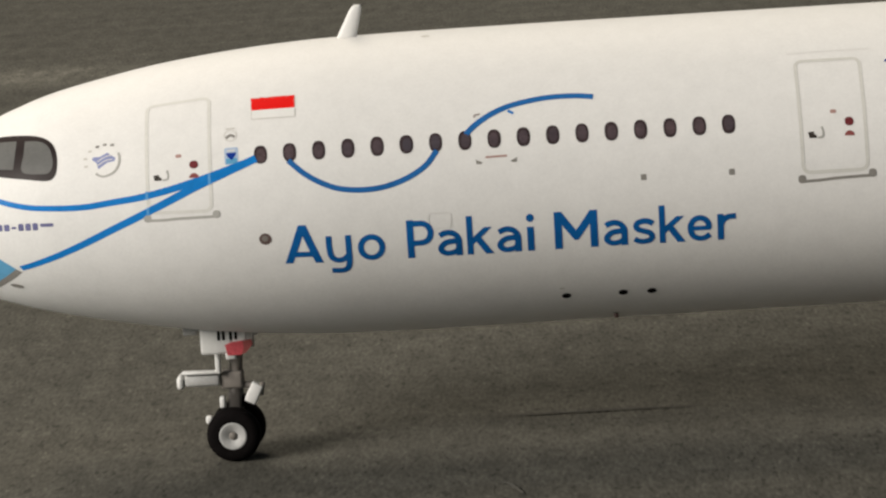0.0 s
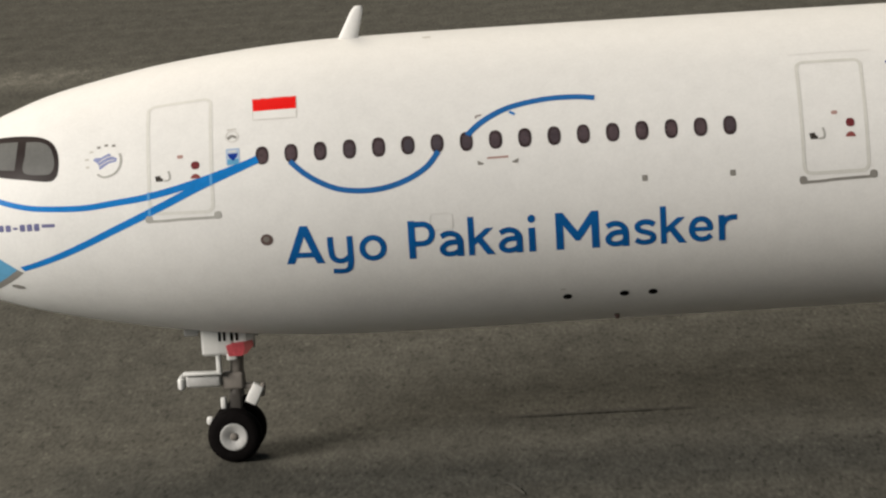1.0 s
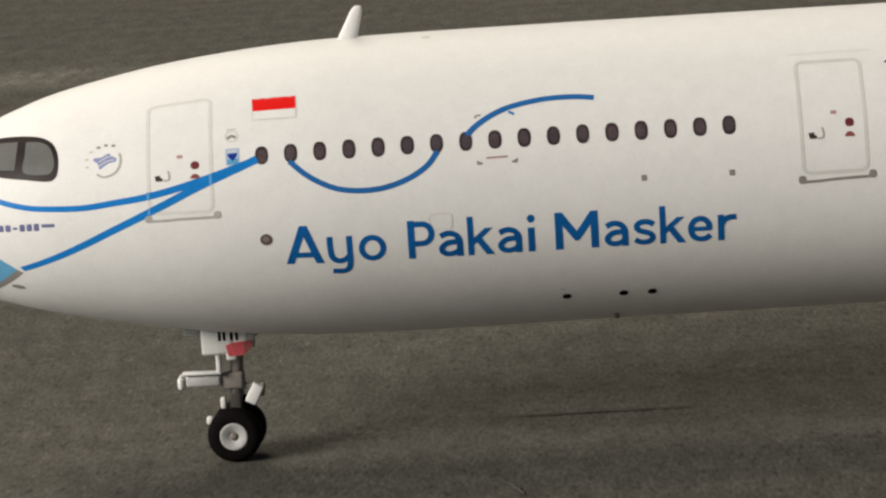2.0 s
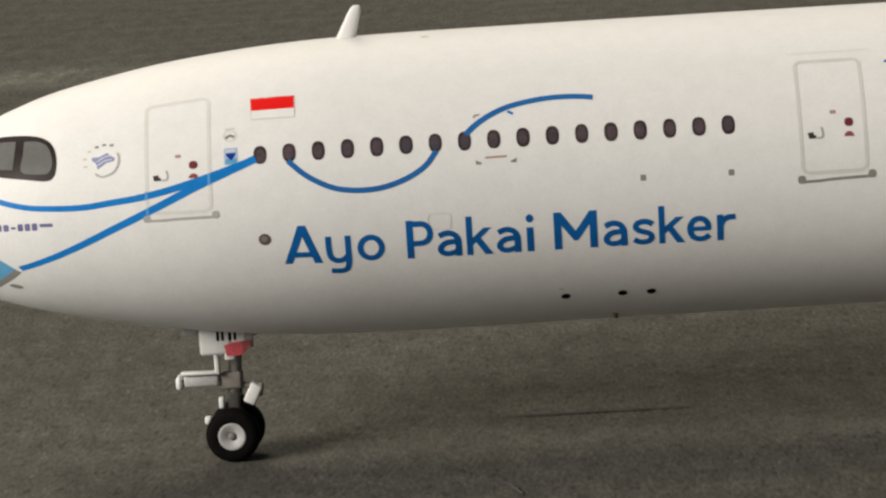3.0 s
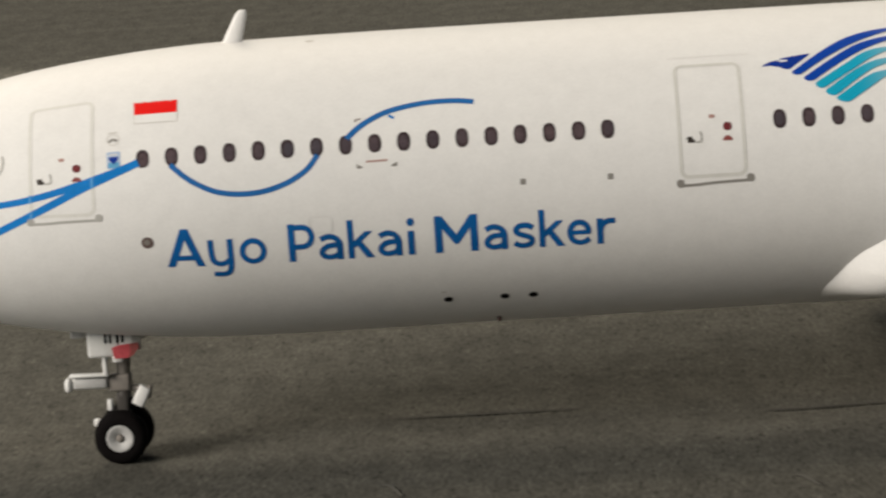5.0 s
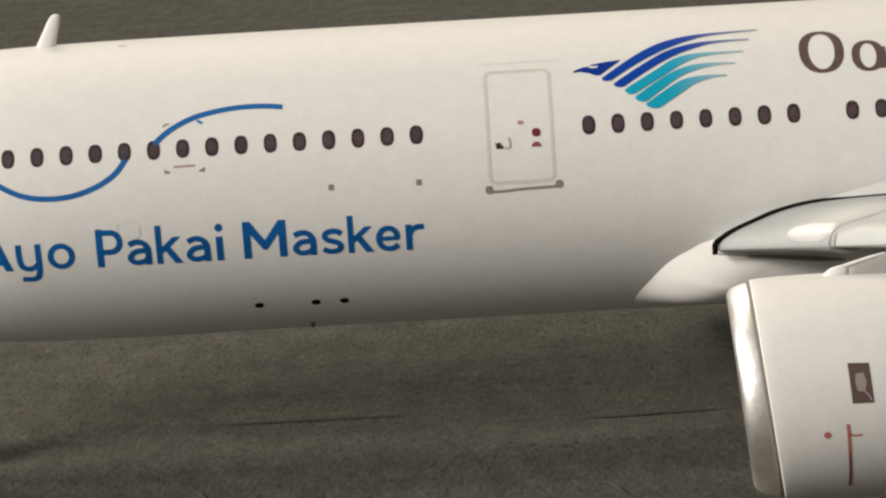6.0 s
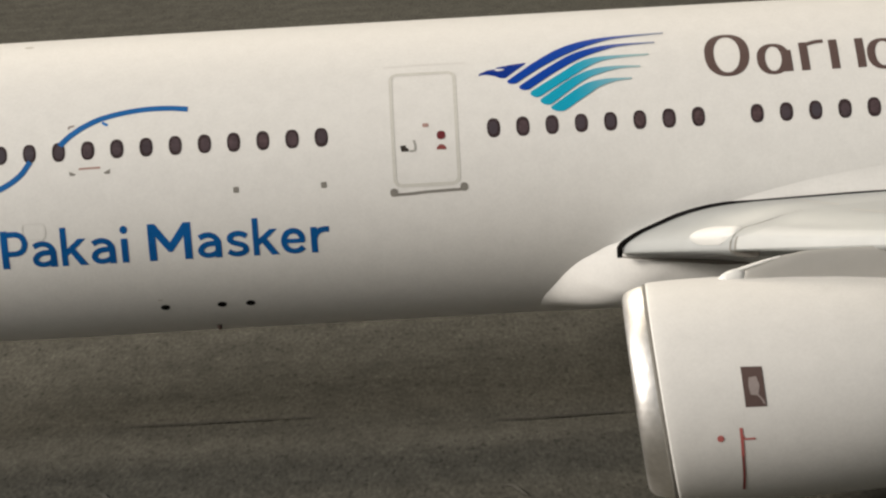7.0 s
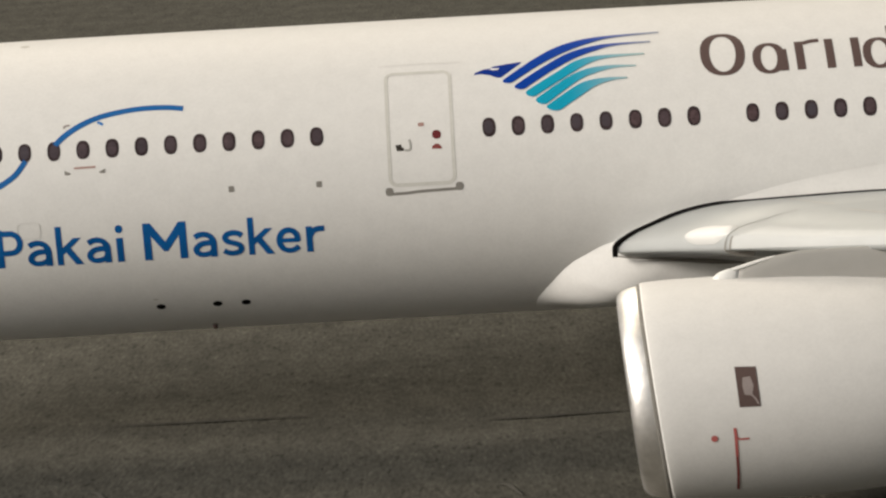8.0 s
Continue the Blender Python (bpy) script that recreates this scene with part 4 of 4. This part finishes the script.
    part("badge_plate", decal([(15.34, 22.6), (15.68, 22.2), (15.73, 2.4), (15.39, 2.4)], 0.012, at), BROWN, root, "dark taupe rectangular badge with a pale shape")
    part("badge_shape", decal([(15.46, 17), (15.58, 17.5), (15.63, 13), (15.60, 8), (15.48, 8.5), (15.45, 13)], 0.016, at), TAUPE, root)
    part("badge_shape", stroke([(15.59, 8.5), (15.66, 6.0), (15.70, 3.6)], 0.03, 0.016, at, n=4), TAUPE, root)
    part("red_dot", decal(oval(14.97, -13.3, 0.055, 1.8, 12), 0.012, at), PINKRED, root)
    part("red_line", stroke([(15.30, -8.0), (15.315, -14), (15.33, -24)], 0.05, 0.012, at), PINKRED, root)
    # lower end in a darker red, the underside's shade put in the print
    part("red_line", stroke([(15.33, -24), (15.35, -36), (15.36, -50)], 0.045, 0.012, at), DULLRED, root)
    part("red_flag", stroke([(15.31, -12.0), (15.36, -14.0), (15.53, -14.0)], 0.05, 0.014, at, n=4), PINKRED, root)


for side in (-1, 1):
    engine(side)


# wheels and landing gear
def wheel(parent, centre, direction, radius, width):
    c, d = Vector(centre), Vector(direction).normalized()
    w = width / 2
    tyre = [(-w * 0.96, radius * 0.50), (-w * 1.02, radius * 0.72), (-w * 0.92, radius * 0.88), (-w * 0.6, radius * 0.98), (-w * 0.2, radius), (w * 0.2, radius),
            (w * 0.6, radius * 0.98), (w * 0.92, radius * 0.88), (w * 1.02, radius * 0.72), (w * 0.96, radius * 0.50)]
    part("tyre", lathe(tyre, c, d, 40, cap=False), RUBBER, parent, "black rubber tyre")
    hub = [(-w * 0.7, 0.02), (-w * 0.7, radius * 0.16), (-w * 0.90, radius * 0.22), (-w * 0.95, radius * 0.42), (-w * 1.02, radius * 0.48), (-w * 0.9, radius * 0.54), (w * 0.9, radius * 0.54), (w * 0.95, 0.02)]
    part("rim", lathe(hub, c, d, 32), RIMGREY, parent)
    part("axle_cap", rod(c - d * w * 0.95, c - d * w * 0.6, radius * 0.15, n=12), STRUT, parent)


def nose_gear():
    root = new("nose_gear")
    root.parent = airliner
    tagged(root, "white nose gear with steered twin wheels and doors")
    steer = math.radians(5)
    d = Vector((math.sin(steer), math.cos(steer), 0))
    mid = Vector((-0.985, -0.08, 0.52))
    for s in (-1, 1):
        wheel(root, mid + d * 0.34 * s, d, 0.52, 0.36)
    turn = Matrix.Translation((mid.x, mid.y, 0)) @ Matrix.Rotation(-steer, 4, "Z")
    part("axle", rod(mid - d * 0.3, mid + d * 0.3, 0.09), STRUT, root)
    part("strut", rod((mid.x + 0.02, mid.y, 0.6), (mid.x + 0.06, mid.y, 1.5), 0.14, 0.14, 20), FORKGREY, root, "dark brown-grey shock strut")
    part("strut", rod((mid.x + 0.06, mid.y, 1.45), (mid.x + 0.12, mid.y, 2.6), 0.12, 0.15, 20), STRUT, root, "dark brown-grey shock strut")
    part("steering_collar", box(-0.225, 0.21, -0.16, 0.16, 1.36, 1.70, 0.06, 3, m=turn), STRUT, root)
    part("fork", box(-0.11, 0.15, -0.14, 0.14, 0.45, 1.30, 0.05, m=turn), FORKGREY, root)

    def slanted(x0, z0, x1, z1, w, dy):
        a, b = Vector((x0, 0, z0)), Vector((x1, 0, z1))
        m = Matrix.Translation((a + b) / 2) @ (b - a).to_track_quat("X", "Z").to_matrix().to_4x4()
        return box(-(b - a).length / 2, (b - a).length / 2, -dy, dy, -w / 2, w / 2, 0.035, m=turn @ m)
    part("torque_link", slanted(0.30, 1.06, 0.48, 1.42, 0.24, 0.10), GEARWHITE, root)
    part("torque_link", slanted(0.52, 1.18, 0.56, 1.44, 0.10, 0.06), STRUT, root)
    part("torque_link", slanted(0.10, 1.42, 0.46, 1.38, 0.12, 0.09), STRUT, root)
    part("link_leg", slanted(0.12, 0.98, 0.20, 1.22, 0.10, 0.08), RUBBER, root)
    part("link_leg", box(-0.26, -0.15, -0.20, -0.06, 1.00, 1.22, 0.03, m=turn), GEARWHITE, root)
    part("drag_brace", box(-0.90, -0.22, -0.22, 0.16, 1.44, 1.67, 0.05, m=turn), RIMGREY, root)
    part("lamp_block", box(-1.06, -0.92, -0.24, 0.18, 1.39, 1.65, 0.06, m=turn), GEARWHITE, root)
    part("bracket", box(-0.94, -0.18, -0.28, -0.14, 1.685, 1.755, 0.025, m=turn), GEARWHITE, root)
    part("bracket", box(-0.28, -0.18, -0.28, -0.15, 1.70, 2.15, 0.03, m=turn), GEARWHITE, root)
    part("tow_lug", box(-0.58, -0.44, -0.06, 0.06, 0.66, 0.82, 0.04, m=turn), GEARWHITE, root)
    for y, dy in ((-0.56, 0.07), (0.50, 0.07)):
        part("gear_door", box(-1.52, -0.92, y, y + dy, 2.12, 2.75, 0.05, 3), GEARWHITE, root, "white gear door with small prints")
        # aft end of the white door, its shade put in as grey
        part("door_aft", box(-1.00, -0.50, y + 0.02, y + dy + 0.04, 2.22, 2.75, 0.03), SILL, root)
        part("door_foot", box(-1.06, -0.86, y + 0.01, y + dy, 2.00, 2.25, 0.03), GEARWHITE, root)
        if y < 0:
            for outline, mat, words in (([(-1.056, 2.295), (-0.912, 2.345), (-0.72, 2.36), (-0.70, 2.22), (-0.76, 2.09), (-1.015, 2.09)], PATCHRED, "pinkish red patch"),
                                        ([(-0.72, 2.36), (-0.55, 2.375), (-0.53, 2.285), (-0.66, 2.13), (-0.76, 2.09), (-0.70, 2.22)], DULLRED, "dull dark red patch")):
                plate = sheet([[(x, y + d, z) for x, z in outline] for d in (-0.014, dy)], closed=True)
                bmesh.ops.holes_fill(plate, edges=plate.edges[:])
                bmesh.ops.recalc_face_normals(plate, faces=plate.faces[:])
                part("red_patch", plate, mat, root, words, smooth=False)
            for x in (-1.19, -1.10, -0.965, -0.865):
                part("dark_bar", box(x, x + 0.05, y - 0.012, y + 0.01, 2.39, 2.57, 0.004), BLACK, root)
            part("pale_patch", box(-0.90, -0.66, y + 0.004, y + dy, 2.34, 2.70, 0.004), GEARWHITE, root)
    part("front_door", box(-1.86, -1.58, -0.30, 0.30, 2.46, 2.62, 0.03), RIMGREY, root)


nose_gear()


def main_gear(side):
    root = new("main_gear")
    root.parent = airliner
    tagged(root, "grey main landing gear bogie")
    x, y = 24.6, side * 5.34
    part("strut", rod((x, y, 0.8), (x - 0.2, y - side * 0.4, 4.0), 0.25, 0.3, 20), STRUT, root)
    part("bogie_beam", box(x - 1.1, x + 1.1, y - 0.14, y + 0.14, 0.58, 0.86, 0.05), STRUT, root)
    for dx in (-0.99, 0.99):
        part("axle", rod((x + dx, y - 0.7, 0.70), (x + dx, y + 0.7, 0.70), 0.1), STRUT, root)
        for s in (-1, 1):
            wheel(root, (x + dx, y + s * 0.7, 0.70), (0, 1, 0), 0.70, 0.5)


for side in (-1, 1):
    main_gear(side)


# tail surfaces
def tail_plane(name, stations, thick, mat, label=""):
    """Stations: leading edge point, chord, and the way its thickness goes."""
    rows = []
    for (x, y, z), chord, (ny, nz) in stations:
        ring = []
        for k in range(40):
            f = 0.5 - 0.5 * math.cos(2 * math.pi * k / 40)
            t = thick * chord * 2.2 * math.sqrt(max(f, 0)) * (1 - f) * (1 if k < 20 else -1)
            ring.append((x + f * chord, y + t * ny, z + t * nz))
        rows.append(ring)
    bm = sheet(rows, closed=True)
    bmesh.ops.holes_fill(bm, edges=bm.edges[:])
    bmesh.ops.recalc_face_normals(bm, faces=bm.faces[:])
    return part(name, bm, mat, airliner, label)


tail_plane("tail_fin", [((44.5, 0, 7.4), 8.6, (1, 0)), ((46.2, 0, 8.6), 7.6, (1, 0)), ((52.6, 0, 16.6), 3.4, (1, 0))], 0.06, WHITE, "white swept tail fin")
for side in (-1, 1):
    tail_plane("tailplane", [((49.0, side * 0.6, 6.6), 5.6, (0, 1)), ((54.6, side * 9.7, 7.5), 2.2, (0, 1))], 0.055, WINGGREY, "pale grey swept tailplane")


# ---- marks that keep their place in view, laid twice on the mat to fit ----
def mat_line(name, pts, width, mat, label):
    line = spline(pts, 6)
    rows = []
    for i, p in enumerate(line):
        d = (line[min(i + 1, len(line) - 1)] - line[max(i - 1, 0)]).normalized()
        n = Vector((-d.y, d.x))
        w = width * (0.55 + 0.9 * random.random()) * min(1.0, 0.2 + 4 * min(i, len(line) - 1 - i) / len(line))
        rows.append([(q.x, q.y, 0.03) for q in (p - n * w / 2, p, p + n * w / 2)])
    return tagged(link_mesh(name, sheet(rows), mat, False), label, "scratch", kind="structure")


DARKLINE = material("dark_line", (0.058, 0.054, 0.046), 0.8, vary=0.3, grain=2500, sheen=0.15)
PALE = material("pale_mark", (0.125, 0.119, 0.105), 0.8, vary=0.25, grain=2500, sheen=0.15)
# one of each pair for either end of the camera's path
mat_line("scratch", [(3.9, 1.86), (5.2, 1.84), (6.6, 1.82), (8.0, 1.79)], 0.09, DARKLINE, "thin dark line on the mat, placed to fit the view")
mat_line("scratch", [(11.3, 0.72), (12.2, 0.70), (13.2, 0.78), (14.3, 0.86)], 0.10, DARKLINE, "thin dark line on the mat, placed to fit the view")
for x, y in ((4.2, -3.9), (11.7, -4.9)):
    mat_line("mat_mark", [(x - 0.25, y + 0.5), (x - 0.05, y + 0.4), (x + 0.08, y), (x + 0.2, y - 0.4)], 0.09, PALE, "small pale mark on the mat, placed to fit the view")
